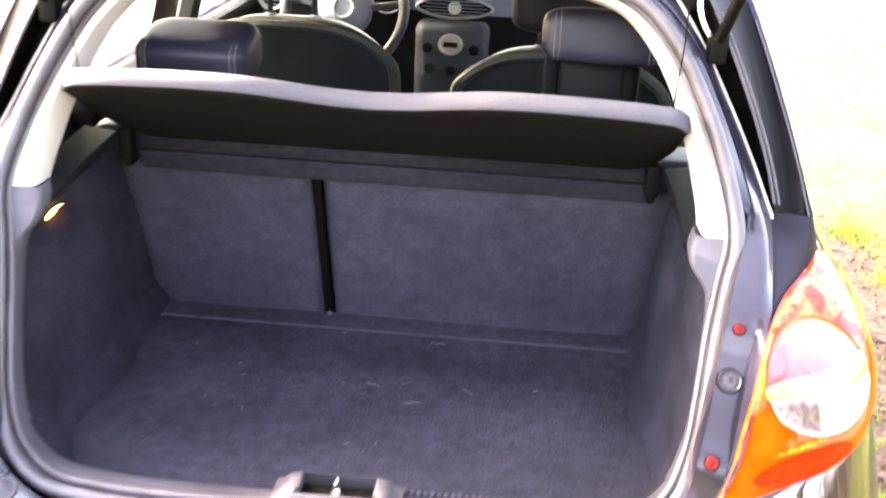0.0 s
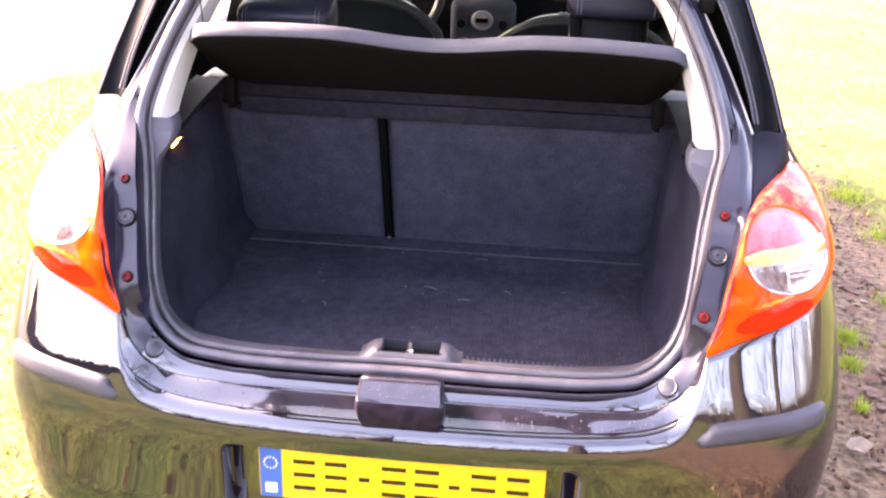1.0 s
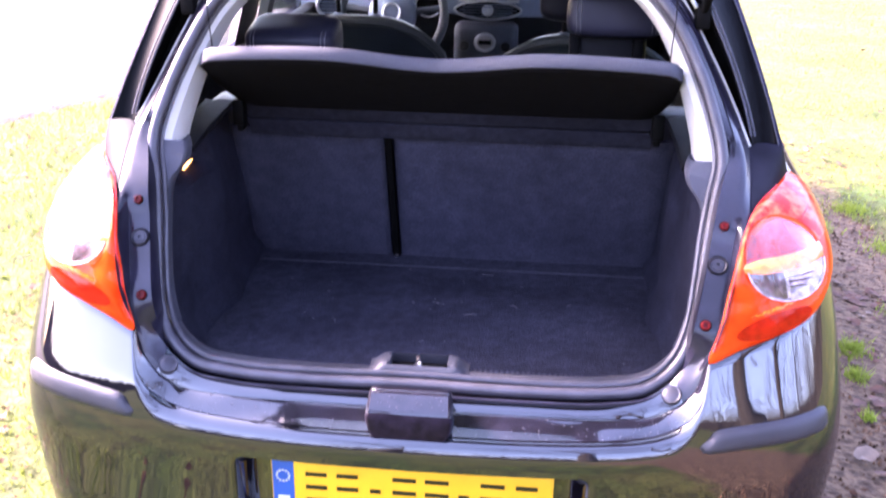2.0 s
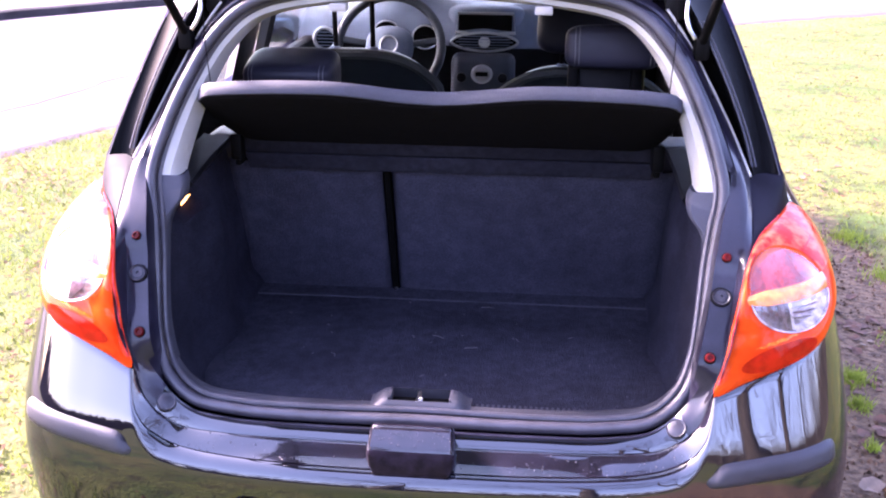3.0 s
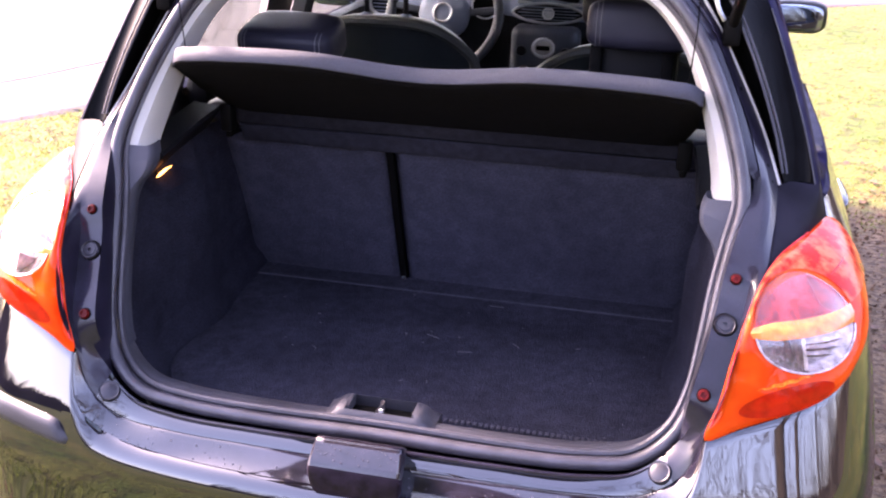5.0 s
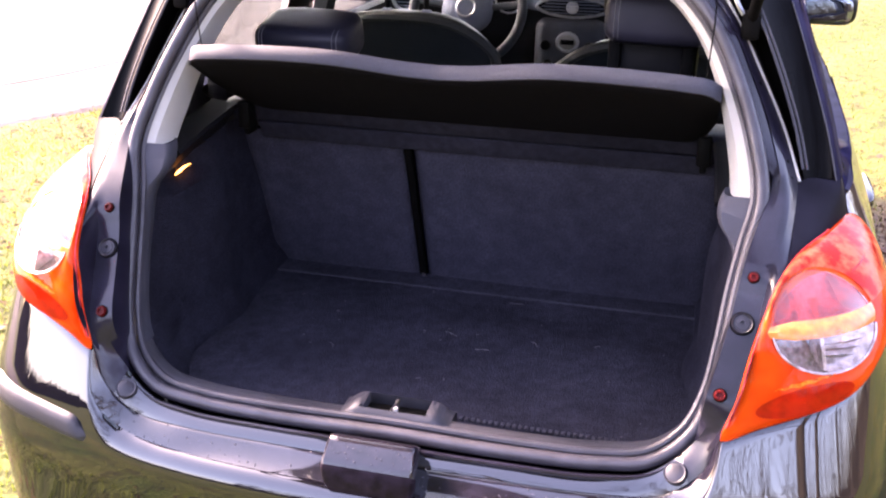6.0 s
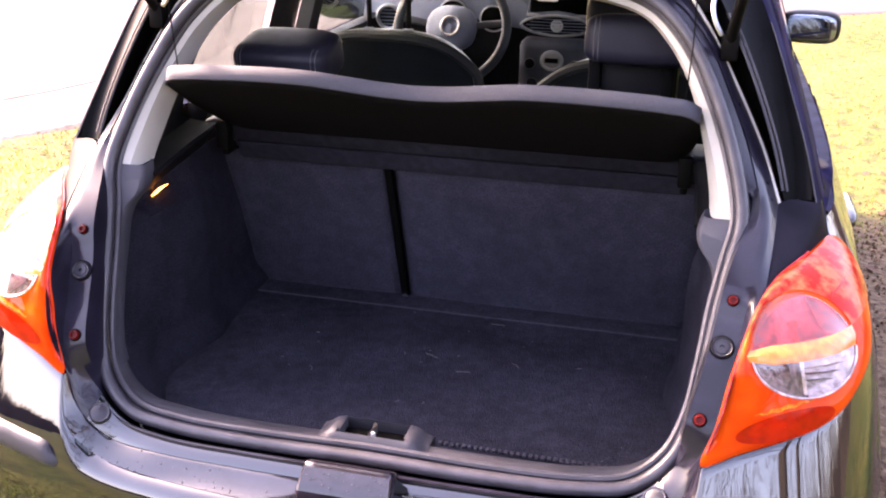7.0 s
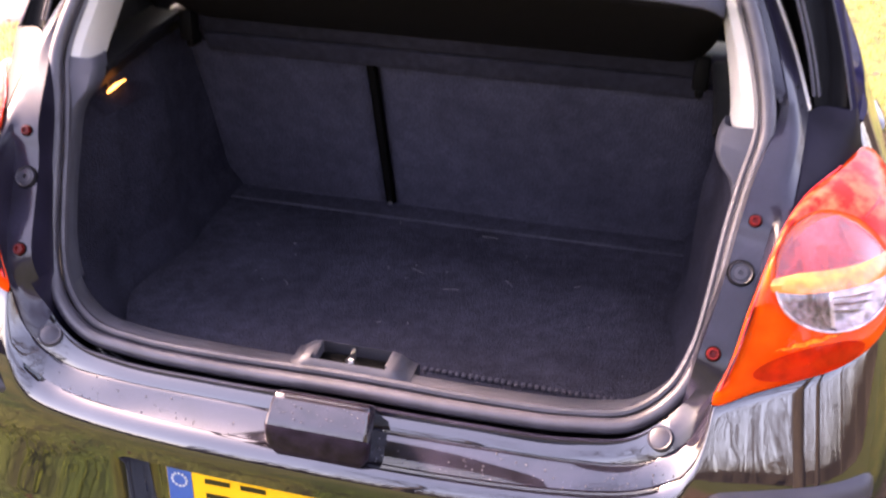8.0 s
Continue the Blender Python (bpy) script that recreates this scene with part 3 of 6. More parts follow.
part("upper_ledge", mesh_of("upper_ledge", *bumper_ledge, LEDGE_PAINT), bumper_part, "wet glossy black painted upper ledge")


def button():
    """The flat-topped hump at the middle of the bumper's top edge."""
    cols = []
    xs = [-1, -.985, -.95, -.9, -.7, -.4, 0, .4, .7, .9, .95, .985, 1]
    prof = [(.90, .030, .584), (.92, .006, .628), (.94, -.005, .6338), (.955, -.0110, .6328), (.97, -.017, .6285), (.985, -.030, .6165), (.992, -.0355, .6115), (.997, -.0395, .6070), (1.0, -.0420, .6020), (1.0, -.0432, .597), (1.0, -.0436, .590), (.995, -.0430, .580), (.985, -.0415, .570), (.96, -.0395, .561), (.92, -.0370, .553), (.85, -.034, .546), (.75, -.030, .541), (.60, -.024, .5375), (.42, -.016, .5355)]
    for a in xs:
        e = max(0, (abs(a) - .9) / .1) ** 2
        cols.append([Vector((a * .077 * w, y + .010 * e, z - (.010 * e if z > .59 else -.006 * e))) for w, y, z in prof])
    m, cap = len(prof), 8
    v, f = grid(cols)
    ends = [tuple(range(m)), tuple((len(xs) - 1) * m + k for k in reversed(range(m)))]
    upper = [q for q in f if min(k % m for k in q) < cap]
    return (v, upper + ends), (v, [q for q in f if min(k % m for k in q) >= cap])


hump_top, hump_face = button()
hump = part("bumper_hump", mesh_of("bumper_hump", *hump_top, HUMP_PAINT), bumper_part)
part("hump_face", mesh_of("hump_face", *hump_face, HUMP_FACE), hump, "satin purple-black front with dirt specks")


def drops():
    """Small water drops and dirt specks on the bumper's upper edge."""
    r = random.Random(9)
    pieces = []
    ledge, rows = bumper_ledge[0], 51
    for k in range(190):
        u, a = r.uniform(1, 37), r.uniform(.4, 9.0)
        i, j = int(u), int(a)
        half = r.randrange(2) * rows * 11
        p = ledge[half + i * 11 + j].lerp(ledge[half + i * 11 + j + 1], a - j)
        p = p.lerp(ledge[half + (i + 1) * 11 + j], u - i) if a - j < .5 else p
        q = r.choice((.0006, .0008, .0010, .0013, .0018))
        pieces.append(moved(cushion(q * 2, q * 2, q * 1.4, 2, 6, 4), Matrix.Translation(p)))
    for k in range(30):
        a = r.random()
        q = r.uniform(.0006, .0014)
        pieces.append(moved(cushion(q * 2, q * 2, q * 1.4, 2, 6, 4), Matrix.Translation((r.uniform(-.066, .066), -.016 - .024 * a, .6300 - .0165 * a))))
    return join(*pieces)


tagged(part("water_spray", mesh_of("water_spray", *drops(), DROP), bumper_part, "fine water spots and dirt on the bumper edge"), kind="stuff")


def moulding(s):
    cols = []
    for i in range(25):
        a = i / 24
        px = .512 + (.742 - .512) * a
        zc = .563 + .026 * a
        e = min(1, min(a, 1 - a) * 9)
        h = .0225 * (1 - (1 - e) ** 2) ** .5 * .75 + .0065
        col = []
        for k in range(9):
            b = -1 + k / 4
            col.append(skin(px + .010 * b * (1 - a), zc + h * b, .013 * (1 - abs(b) ** 4) * (1 - (1 - e) ** 3) - .002))
        cols.append(col)
    return side(grid(cols), s)


for s in (1, -1):
    part("bumper_moulding", mesh_of("bumper_moulding", *moulding(s), MOULDING), bumper_part, "grey plastic corner moulding")

# number plate in its recess
plate = part("number_plate", mesh_of("number_plate", *moved(block(-.26, .26, -.0025, .0025, -.055, .055, .002), pose(0, .002, .411)), PLATE_YELLOW), car, "yellow number plate with black characters and a blue band")
part("country_band", mesh_of("country_band", *moved(block(-.258, -.218, -.0035, 0, -.053, .053, 0), pose(0, .002, .411)), PLATE_BLUE), plate)
ring = [(math.cos(k * math.tau / 12) * .012 - .238, -.004, math.sin(k * math.tau / 12) * .012 + .022) for k in range(12)]
for p in ring:
    part("star", mesh_of("star", *moved(block(-.0016, .0016, -.0012, .0008, -.0016, .0016, 0), pose(0, .002, .411) @ Matrix.Translation(p)), PLATE_WHITE), plate)
part("country_mark", mesh_of("country_mark", *moved(block(-.249, -.227, -.0046, -.003, -.043, -.022, 0), pose(0, .002, .411)), PLATE_WHITE), plate)
for x, w in ((-.176, .040), (-.118, .040), (-.066, .020), (-.012, .044), (.048, .044), (.098, .020), (.150, .044), (.212, .040)):
    for z in ((-.028, 0, .028) if w > .03 else (0,)):
        part("character_bar", mesh_of("character_bar", *moved(block(x - w / 2, x + w / 2, -.0042, -.002, z - .0042, z + .0042, 0), pose(0, .002, .411)), PLATE_BLACK), plate)
part("dealer_strip", mesh_of("dealer_strip", *moved(block(-.10, .09, -.006, .004, -.071, -.058, .002), pose(0, .002, .411)), PLATE_YELLOW), plate)
part("dealer_writing_bar", mesh_of("dealer_writing_bar", *moved(block(-.09, .08, -.0068, -.005, -.067, -.062, 0), pose(0, .002, .411)), PLATE_BLACK), plate)

# ---- tail lamps ----
LAMP = [(.525, .691), (.545, .745), (.580, .838), (.619, .890), (.661, .916), (.722, .933), (.772, .940), (.797, .918), (.804, .882), (.799, .85), (.785, .818), (.757, .791), (.715, .759), (.643, .732), (.58, .711)]
GLOBE = (.682, .850, .077, .056)


def tail_lamp(s):
    lamp = new("tail_lamp")
    lamp.parent = car
    tagged(lamp, "red and clear wrap-around tail lamp")
    n = 90
    edge = curve_through([(a, b, 0) for a, b in LAMP], n, True)
    gx, gz, ga, gb = GLOBE
    cols = []
    for p in edge:
        ang = math.atan2((p.y - gz) / gb, (p.x - gx) / ga)
        q = Vector((gx + ga * math.cos(ang), gz + gb * math.sin(ang), 0))
        col = []
        for k in range(9):
            m = q.lerp(p, k / 8)
            r = k / 8
            col.append(skin(m.x, m.y, .006 + .006 * math.sin(math.pi * min(1, r * 1.0)) - .004 * (r > .99)))
        back = skin(p.x, p.y, .0008)
        col.append(back)
        cols.append(col)
    part("lens", mesh_of("lens", *side(grid(cols, closed_u=True), s), LENS_RED), lamp, "orange-red lamp lens")
    # pale line along the lens's inner edge
    inner_edge = curve_through([(a, b, 0) for a, b in (LAMP[14], *LAMP[0:6])], 40)[8:]
    part("lens_rim", mesh_of("lens_rim", *side(tube([skin(p.x + .002, p.y + .0005, .0068) for p in inner_edge], .0016, 6), s), LENS_PINK), lamp, "pale edge of the lens")
    # stepped reflector facets in the lamp's upper corner
    for u0, u1, v0, v1, mat_ in ((.640, .668, .893, .8955, LENS_EDGE), (.735, .775, .896, .8995, LENS_DARK)):
        facet = [[skin(u0 + (u1 - u0) * i / 8 + .006 * j / 4, v0 + (v1 - v0) * j / 4 + .010 * i / 8, .0118 + .0015 * math.sin(math.pi * i / 8)) for j in range(5)] for i in range(9)]
        part("reflector_step", mesh_of("reflector_step", *side(grid(facet), s), mat_), lamp)
    band = []
    for p in edge:
        ang = math.atan2((p.y - gz) / gb, (p.x - gx) / ga)
        if math.radians(12) < ang < math.radians(160):
            q = Vector((gx + ga * math.cos(ang), gz + gb * math.sin(ang), 0))
            band.append((ang, [skin(q.lerp(p, k / 8).x, q.lerp(p, k / 8).y, .0074 + .006 * math.sin(math.pi * k / 8)) for k in (.5, 1.2, 2.2, 3.4, 4.6, 5.8, 6.8, 7.3)]))
    band = [c for _, c in sorted(band, key=lambda e: e[0])]
    part("upper_optic", mesh_of("upper_optic", *side(grid(band), s), LENS_MOTTLE), lamp, "mottled red optic above the round window")
    # lamp bowls behind the round window
    def half_bowl(lo, hi, depth):
        cols = []
        for i in range(25):
            a = lo + (hi - lo) * i / 24
            cols.append([skin(gx + ga * r * math.cos(a), gz + gb * r * math.sin(a), .004 - depth * (1 - r ** 2.2)) for r in (1, .94, .85, .7, .55, .4, .25, .1)])
        return grid(cols)
    part("tail_bowl", mesh_of("tail_bowl", *side(half_bowl(.0, math.pi, .045), s), LENS_PINK), lamp)
    part("reversing_bowl", mesh_of("reversing_bowl", *side(half_bowl(-math.pi, -math.pi * .50, .05), s), FACET), lamp, "faceted chrome reflector")
    part("reversing_bowl", mesh_of("reversing_bowl", *side(half_bowl(-math.pi * .50, 0, .035), s), BULB_WHITE), lamp, "clear reversing lamp reflector")
    for a0, a1, r1, w1, mat_ in ((1.30, .10, .97, .34, LENS_DARK), (2.95, 2.25, .93, .26, LENS_DARK), (3.12, 1.3, 1.0, .13, LENS_RED), (1.9, 1.5, .62, .40, LENS_DARK)):
        shield = []
        for k in range(17):
            a = a0 + (a1 - a0) * k / 16
            w = w1 * math.sin(math.pi * (k + .6) / 17.2)
            shield.append([skin(gx + ga * r * math.cos(a), gz + gb * r * math.sin(a), .0050 - .012 * (1 - r)) for r in (r1, r1 - w * .35, r1 - w * .7, r1 - w)])
        part("bulb_shield", mesh_of("bulb_shield", *side(grid(shield), s), mat_), lamp, "red shield inside the lamp")
    for k in range(1, 5):
        a = gb * (.18 + .16 * k)
        half = ga * math.sqrt(max(0, 1 - (a / gb) ** 2)) * .96
        flute = [[skin(gx + half * j / 10, gz - a + dz, o - .020 * (1 - j / 10) * (1 - .5 * k / 4)) for dz, o in ((-.0016, -.006), (0, -.002), (.0016, -.006))] for j in range(1, 11)]
        part("reflector_flute", mesh_of("reflector_flute", *side(grid(flute), s), FACET), lamp)
    ring = [skin(gx + ga * math.cos(a), gz + gb * math.sin(a), .0085) for a in [-math.pi * .97 + math.pi * .94 * k / 30 for k in range(31)]]
    part("bowl_rim", mesh_of("bowl_rim", *side(tube(ring, .0017, 6), s), BULB_WHITE), lamp, "pale rim of the round window")
    rib = [[skin(gx - .004 + dx, gz - gb * .93 * k / 6, o) for dx, o in ((-.0030, -.03), (-.0025, .002), (.0025, .002), (.0030, -.03))] for k in range(7)]
    part("chamber_rib", mesh_of("chamber_rib", *side(grid(rib), s), BULB_WHITE), lamp)
    bar = [[skin(gx - ga * 1.10 + ga * 2.08 * i / 24, gz + .002 + dz * (.55 + .45 * min(1, i / 6)) + .005 * (i / 12 - 1), o) for dz, o in ((-.0105, -.006), (-.0095, .0095), (0, .0125), (.0095, .0095), (.0105, -.006))] for i in range(25)]
    part("divider_bar", mesh_of("divider_bar", *side(grid(bar), s), LENS_EDGE), lamp, "orange divider between the lamp chambers")
    def cover_at(r, k, o):
        return skin(gx + ga * r * math.cos(k * math.tau / 40), gz + gb * r * math.sin(k * math.tau / 40), o + .004 * (1 - r * r))
    outer = [cover_at(r, k, .007) for k in range(40) for r in (.995, .8, .6, .4, .2)]
    inner = [cover_at(r, k, .004) for k in range(40) for r in (.995, .8, .6, .4, .2)]
    fo = [(k * 5 + j, (k + 1) % 40 * 5 + j, (k + 1) % 40 * 5 + j + 1, k * 5 + j + 1) for k in range(40) for j in range(4)] + [tuple(k * 5 + 4 for k in range(40))]
    fi = [tuple(i + 200 for i in reversed(q)) for q in fo]
    rim = [(k * 5, k * 5 + 200, (k + 1) % 40 * 5 + 200, (k + 1) % 40 * 5) for k in range(40)]
    cv = part("lens_cover", mesh_of("lens_cover", *side((outer + inner, fo + fi + rim), s), CLEAR), lamp)
    cv.visible_shadow = False
    fog = [[skin(.642 + .070 * r * math.cos(k * math.tau / 36), .757 + .019 * r * math.sin(k * math.tau / 36) + .018 * r * math.cos(k * math.tau / 36), .0125 + .002 * (1 - r)) for r in (1, .7, .4, .02)] for k in range(36)]
    part("fog_lens", mesh_of("fog_lens", *side(grid(fog, closed_u=True), s), LENS_FOG), lamp, "dark red fog lamp field")
    # thin amber band painted in for the highlights above the fog field
    glint = [[skin(.600 + .088 * k / 14, .7715 + .023 * k / 14 + .0012 * math.sin(k * 1.9) + dz * math.sin(math.pi * (k + .5) / 15), .0128) for dz in (-.0028, 0, .0028)] for k in range(15)]
    part("fog_glint", mesh_of("fog_glint", *side(grid(glint), s), AMBER_GLINT), lamp, "painted amber glints above the fog lamp field")
    return lamp


for s in (1, -1):
    tail_lamp(s)

# ---- small holes in the upper flange ----
for s in (1, -1):
    for k, f in ((9 * PER + 2, .62), (9 * PER + 3, .30), (9 * PER + 5, .55), (10 * PER + 8, .35)):
        a, b = MID[k].lerp(OUT[k], f), OUT[k] - MID[k]
        t = (MID[k + 1] - MID[k - 1]).normalized()
        n = t.cross(b).normalized()
        n = n if n.y < 0 else -n
        p = Vector((a.x * s, a.y, a.z))
        part("flange_hole", mesh_of("flange_hole", *moved(disc(.0035, .006, 12, ((1, 0), (.6, .0005), (.2, .0002))), facing(p + Vector((n.x * s, n.y, n.z)) * .002, (n.x * s, n.y, n.z))), BLACK), car)

# ---- screws, rubber stops and caps in the channel ----
def on_strip(z, s):
    """The place and the normal of the flat strip at a height."""
    k = min(range(3 * PER, 10 * PER), key=lambda i: abs(strip_in[i].z - z))
    p = strip_in[k].lerp(strip_out[k], .45)
    n = (strip_in[k + 2] - strip_in[k - 2]).cross(strip_out[k] - strip_in[k]).normalized()
    n = n if n.y < 0 else -n
    p = p + n * .0012
    return Vector((p.x * s, p.y, p.z)), Vector((n.x * s, n.y, n.z))


for s in (1, -1):
    for z, rad in ((.899, .0078), (.747, .0090), (.837, .0160)):
        p, n = on_strip(z, s)
        if rad < .012:
            part("stop_seat", mesh_of("stop_seat", *moved(disc(rad * 1.18, .006, 20, ((1, -.0005), (.95, .0012), (.8, .0004), (.3, .0004))), facing(p, n)), BLACK), car)
            part("red_stop", mesh_of("red_stop", *moved(disc(rad, .02, 16, ((1, .0), (.95, .004), (.80, .0062), (.52, .0062), (.42, .003), (.1, .003))), facing(p, n)), RED_SCREW), car, "small red rubber stop")
        else:
            part("grommet_seat", mesh_of("grommet_seat", *moved(disc(rad * 1.14, .006, 28, ((1, -.0005), (.97, .0012), (.9, .0004), (.3, .0004))), facing(p, n)), BLACK), car)
            part("grommet", mesh_of("grommet", *moved(disc(rad, .02, 28, ((1, 0), (.98, .004), (.92, .0052), (.84, .0045), (.80, .0030), (.64, .0030), (.60, .0042), (.20, .0042), (.17, .0008), (.05, .0008))), facing(p, n)), CAP_RUBBER), car, "round rubber grommet")
    m = facing((.457 * s, .046, .6245), (-.28 * s, -.62, .73))
    part("rubber_cap", mesh_of("rubber_cap", *moved(disc(.0175, .02, 24, ((1, 0), (1, .002), (.92, .0040), (.80, .0034), (.70, .0042), (.1, .0046))), m), CAP_RUBBER), car, "round painted plug in the sill corner")
    m = facing((.585 * s, .31, .975), (-.3 * s, -.8, .5))
    part("bolt_head", mesh_of("bolt_head", *moved(disc(.006, .01, 12, ((1, 0), (.8, .003))), m), PAINT), car)

# ---- body sides ----
WHEELS = (.62, 3.10)


def arch(y, base):
    z = base
    for c in WHEELS:
        d = .365 ** 2 - (y - c) ** 2
        if d > 0:
            z = max(z, .29 + math.sqrt(d))
    return z


def body_side(s):
    cols = []
    first = next(i for i, p in enumerate(PLAN) if p.x > .773)
    idx = list(range(first, 120 + first, 2)) + list(range(120 + first, 899, 6)) + [899]
    for i in idx:
        y = PLAN_Y[i]
        low = arch(y, .20)
        if y < .33:
            low = max(low, float(np.interp(PLAN_X[i], [.773, .785, .797, .804, .806], [.938, .930, .916, .880, .80])))
        top = .955 if y < 2.3 else .955 - .10 * step(2.3, 3.9, y)
        cols.append([flank(i, low + (top - low) * k / 22) for k in range(23)])
    return side(grid(cols), s)


for s in (1, -1):
    part("body_side", mesh_of("body_side", *body_side(s), PAINT), car, "glossy black painted flank")


def shoulder(s):
    """The skin between lamp top, pillar foot and beltline."""
    first = next(i for i, p in enumerate(PLAN) if p.x > .773)
    top_at = [flank(first, .955)] + [flank(next(i for i in range(first, 899) if PLAN_Y[i] > y), .955) for y in (.33, .50, .66)]
    low = [skin(.592, .847, -.003), skin(.626, .889, -.004), skin(.665, .913, -.004), skin(.723, .931, -.004), skin(.772, .938, -.004)] + top_at
    high = [OUT[7 * PER], OUT[8 * PER], OUT[9 * PER], Vector((.656, .366, 1.000)), Vector((.667, .385, 1.000)), Vector((.679, .50, .990)), Vector((.690, .64, .975)), Vector((.702, .80, .956)), Vector((.706, .95, .950))]
    a, b = curve_matched_open(low, 6), curve_matched_open(high, 6)
    rows = []
    for p, q in zip(a, b):
        n = Vector((.35, -.75, .55)) if p.y < .5 else Vector((.8, 0, .6))
        w = (p - q).length
        rows.append([p.lerp(q, f) + n * (.03 * w * math.sin(math.pi * f)) for f in (0, .15, .35, .55, .75, .9, 1)])
    return side(grid(rows[:25]), s), side(grid(rows[24:]), s)


def curve_matched_open(pts, per):
    P = [Vector(p) for p in pts]
    out = []
    for i in range(len(P) - 1):
        p1, p2 = P[i], P[i + 1]
        p0 = P[i - 1] if i else p1 * 2 - p2
        p3 = P[i + 2] if i + 2 < len(P) else p2 * 2 - p1
        m1, m2 = (p2 - p0) * .5, (p3 - p1) * .5
        for k in range(per + (i == len(P) - 2)):
            t = k / per
            out.append(p1 * (2 * t ** 3 - 3 * t ** 2 + 1) + m1 * (t ** 3 - 2 * t ** 2 + t) + p2 * (-2 * t ** 3 + 3 * t ** 2) + m2 * (t ** 3 - t ** 2))
    return out


for s in (1, -1):
    inner, outer = shoulder(s)
    part("shoulder_panel", mesh_of("shoulder_panel", *inner, SHOULDER_BLACK), car, "satin black panel above the tail lamp")
    part("shoulder_skin", mesh_of("shoulder_skin", *outer, PILLAR_SKY_BLUE), car)

# pillars: dark gutter, glossy black panel and a grey tube as the edge's highlight
GUTTER_IN = [(.600, .348, .999), (.571, .402, 1.068), (.524, .425, 1.155), (.468, .450, 1.248), (.405, .474, 1.33)]
COVER_IN = [(.608, .362, 1.000), (.588, .380, 1.068), (.553, .402, 1.155), (.507, .427, 1.248), (.452, .455, 1.34)]
COVER_OUT = [(.656, .366, 1.000), (.636, .402, 1.068), (.603, .440, 1.155), (.565, .483, 1.248), (.516, .545, 1.35)]
PILLAR_OUT = [(.667, .385, 1.000), (.647, .428, 1.068), (.615, .466, 1.155), (.576, .51, 1.25), (.526, .575, 1.36)]
PILLAR_FAR = [(.702, .80, .955), (.668, .84, 1.06), (.632, .88, 1.155), (.586, .93, 1.265), (.535, .99, 1.37)]


def lines(*ctrl, n=26):
    return [curve_through(c, n) for c in ctrl]


for s in (1, -1):
    gi, ci, co, po, pf = lines(GUTTER_IN, COVER_IN, COVER_OUT, PILLAR_OUT, PILLAR_FAR)
    deep = [a.lerp(b, .25) + Vector((0, .055, 0)) for a, b in zip(gi, ci)]
    deep2 = [a.lerp(b, .8) + Vector((.004, .055, 0)) for a, b in zip(gi, ci)]
    part("gutter", mesh_of("gutter", *side(grid([list(c) for c in zip(gi, deep, deep2, ci)]), s), BLACK), car, "dark gutter beside the tailgate opening")
    in1 = [a.lerp(b, .10) + Vector((0, .003, 0)) for a, b in zip(ci, co)]
    in2 = [a.lerp(b, .5) + Vector((.004, .012, 0)) for a, b in zip(ci, co)]
    in3 = [a.lerp(b, .88) + Vector((.002, .005, 0)) for a, b in zip(ci, co)]
    part("pillar_cover", mesh_of("pillar_cover", *side(grid([list(c) for c in zip(ci, in1, in2, in3, co)]), s), PILLAR_BLACK), car, "glossy black pillar cover strip")
    out1 = [a.lerp(b, .12) + Vector((.001, -.0015, 0)) for a, b in zip(co, po)]
    out2 = [a.lerp(b, .5) + Vector((.003, -.002, 0)) for a, b in zip(co, po)]
    mid2 = [a.lerp(b, .10) + Vector((.004, 0, 0)) for a, b in zip(po, pf)]
    mid3 = [a.lerp(b, .5) + Vector((.006, 0, 0)) for a, b in zip(po, pf)]
    part("rear_pillar", mesh_of("rear_pillar", *side(grid([list(c) for c in zip(co, out1, out2, po, mid2, mid3, pf)]), s), PILLAR_SKY_BLUE), car, "black painted rear roof pillar with reflected sky blue put into its colour")
    for off, rad in ((-.0035, .0026), (.0035, .0022)):
        part("cover_strip", mesh_of("cover_strip", *side(tube([p + Vector((off + .004, -.002, 0)) for p in ci[1:21]], rad, 6), s), TRIM_GREY), car, "grey strip along the pillar cover")
    part("pillar_highlight", mesh_of("pillar_highlight", *side(tube([p + Vector((.001, -.001, 0)) for p in co[:19]], .0012, 6), s), PLASTIC), car)
    part("flange_edge", mesh_of("flange_edge", *side(tube([p + Vector((0, -.002, 0)) for p in gi[:23]], .0028, 6), s), TRIM_LIGHT), car, "pale edge of the opening flange")

# side windows, roof, glass, bonnet
ROOF_Z = smooth_table([.45, .9, 1.5, 2.1, 2.5], [1.395, 1.44, 1.47, 1.455, 1.41])


def rail_x(y):
    return float(np.interp(y, [.45, 1.0, 2.0, 2.5, 3.0], [.47, .53, .55, .54, .56]))


def roof():
    cols = []
    for i in range(25):
        y = .46 + (2.5 - .46) * i / 24
        w = rail_x(y)
        cols.append([Vector((w * k / 10, y - .05 * (1 - abs(k / 10)) * (i == 0), ROOF_Z(y) - .05 * abs(k / 10) ** 3)) for k in range(-10, 11)])
    return grid(cols)


part("roof", mesh_of("roof", *roof(), PAINT), car)
part("headlining", mesh_of("headlining", *moved(roof(), Matrix.Translation((0, .02, -.035)) ), HEADLINING), car, "pale grey headlining")
header = [[Vector((x, .49 + .0 * abs(x), 1.362 + .0 - .05 * (abs(x) / .4) ** 3)), Vector((x, .47, 1.40 - .05 * (abs(x) / .4) ** 3))] for x in [-.42 + .84 * k / 20 for k in range(21)]]
part("roof_header", mesh_of("roof_header", *grid(header), PAINT), car)


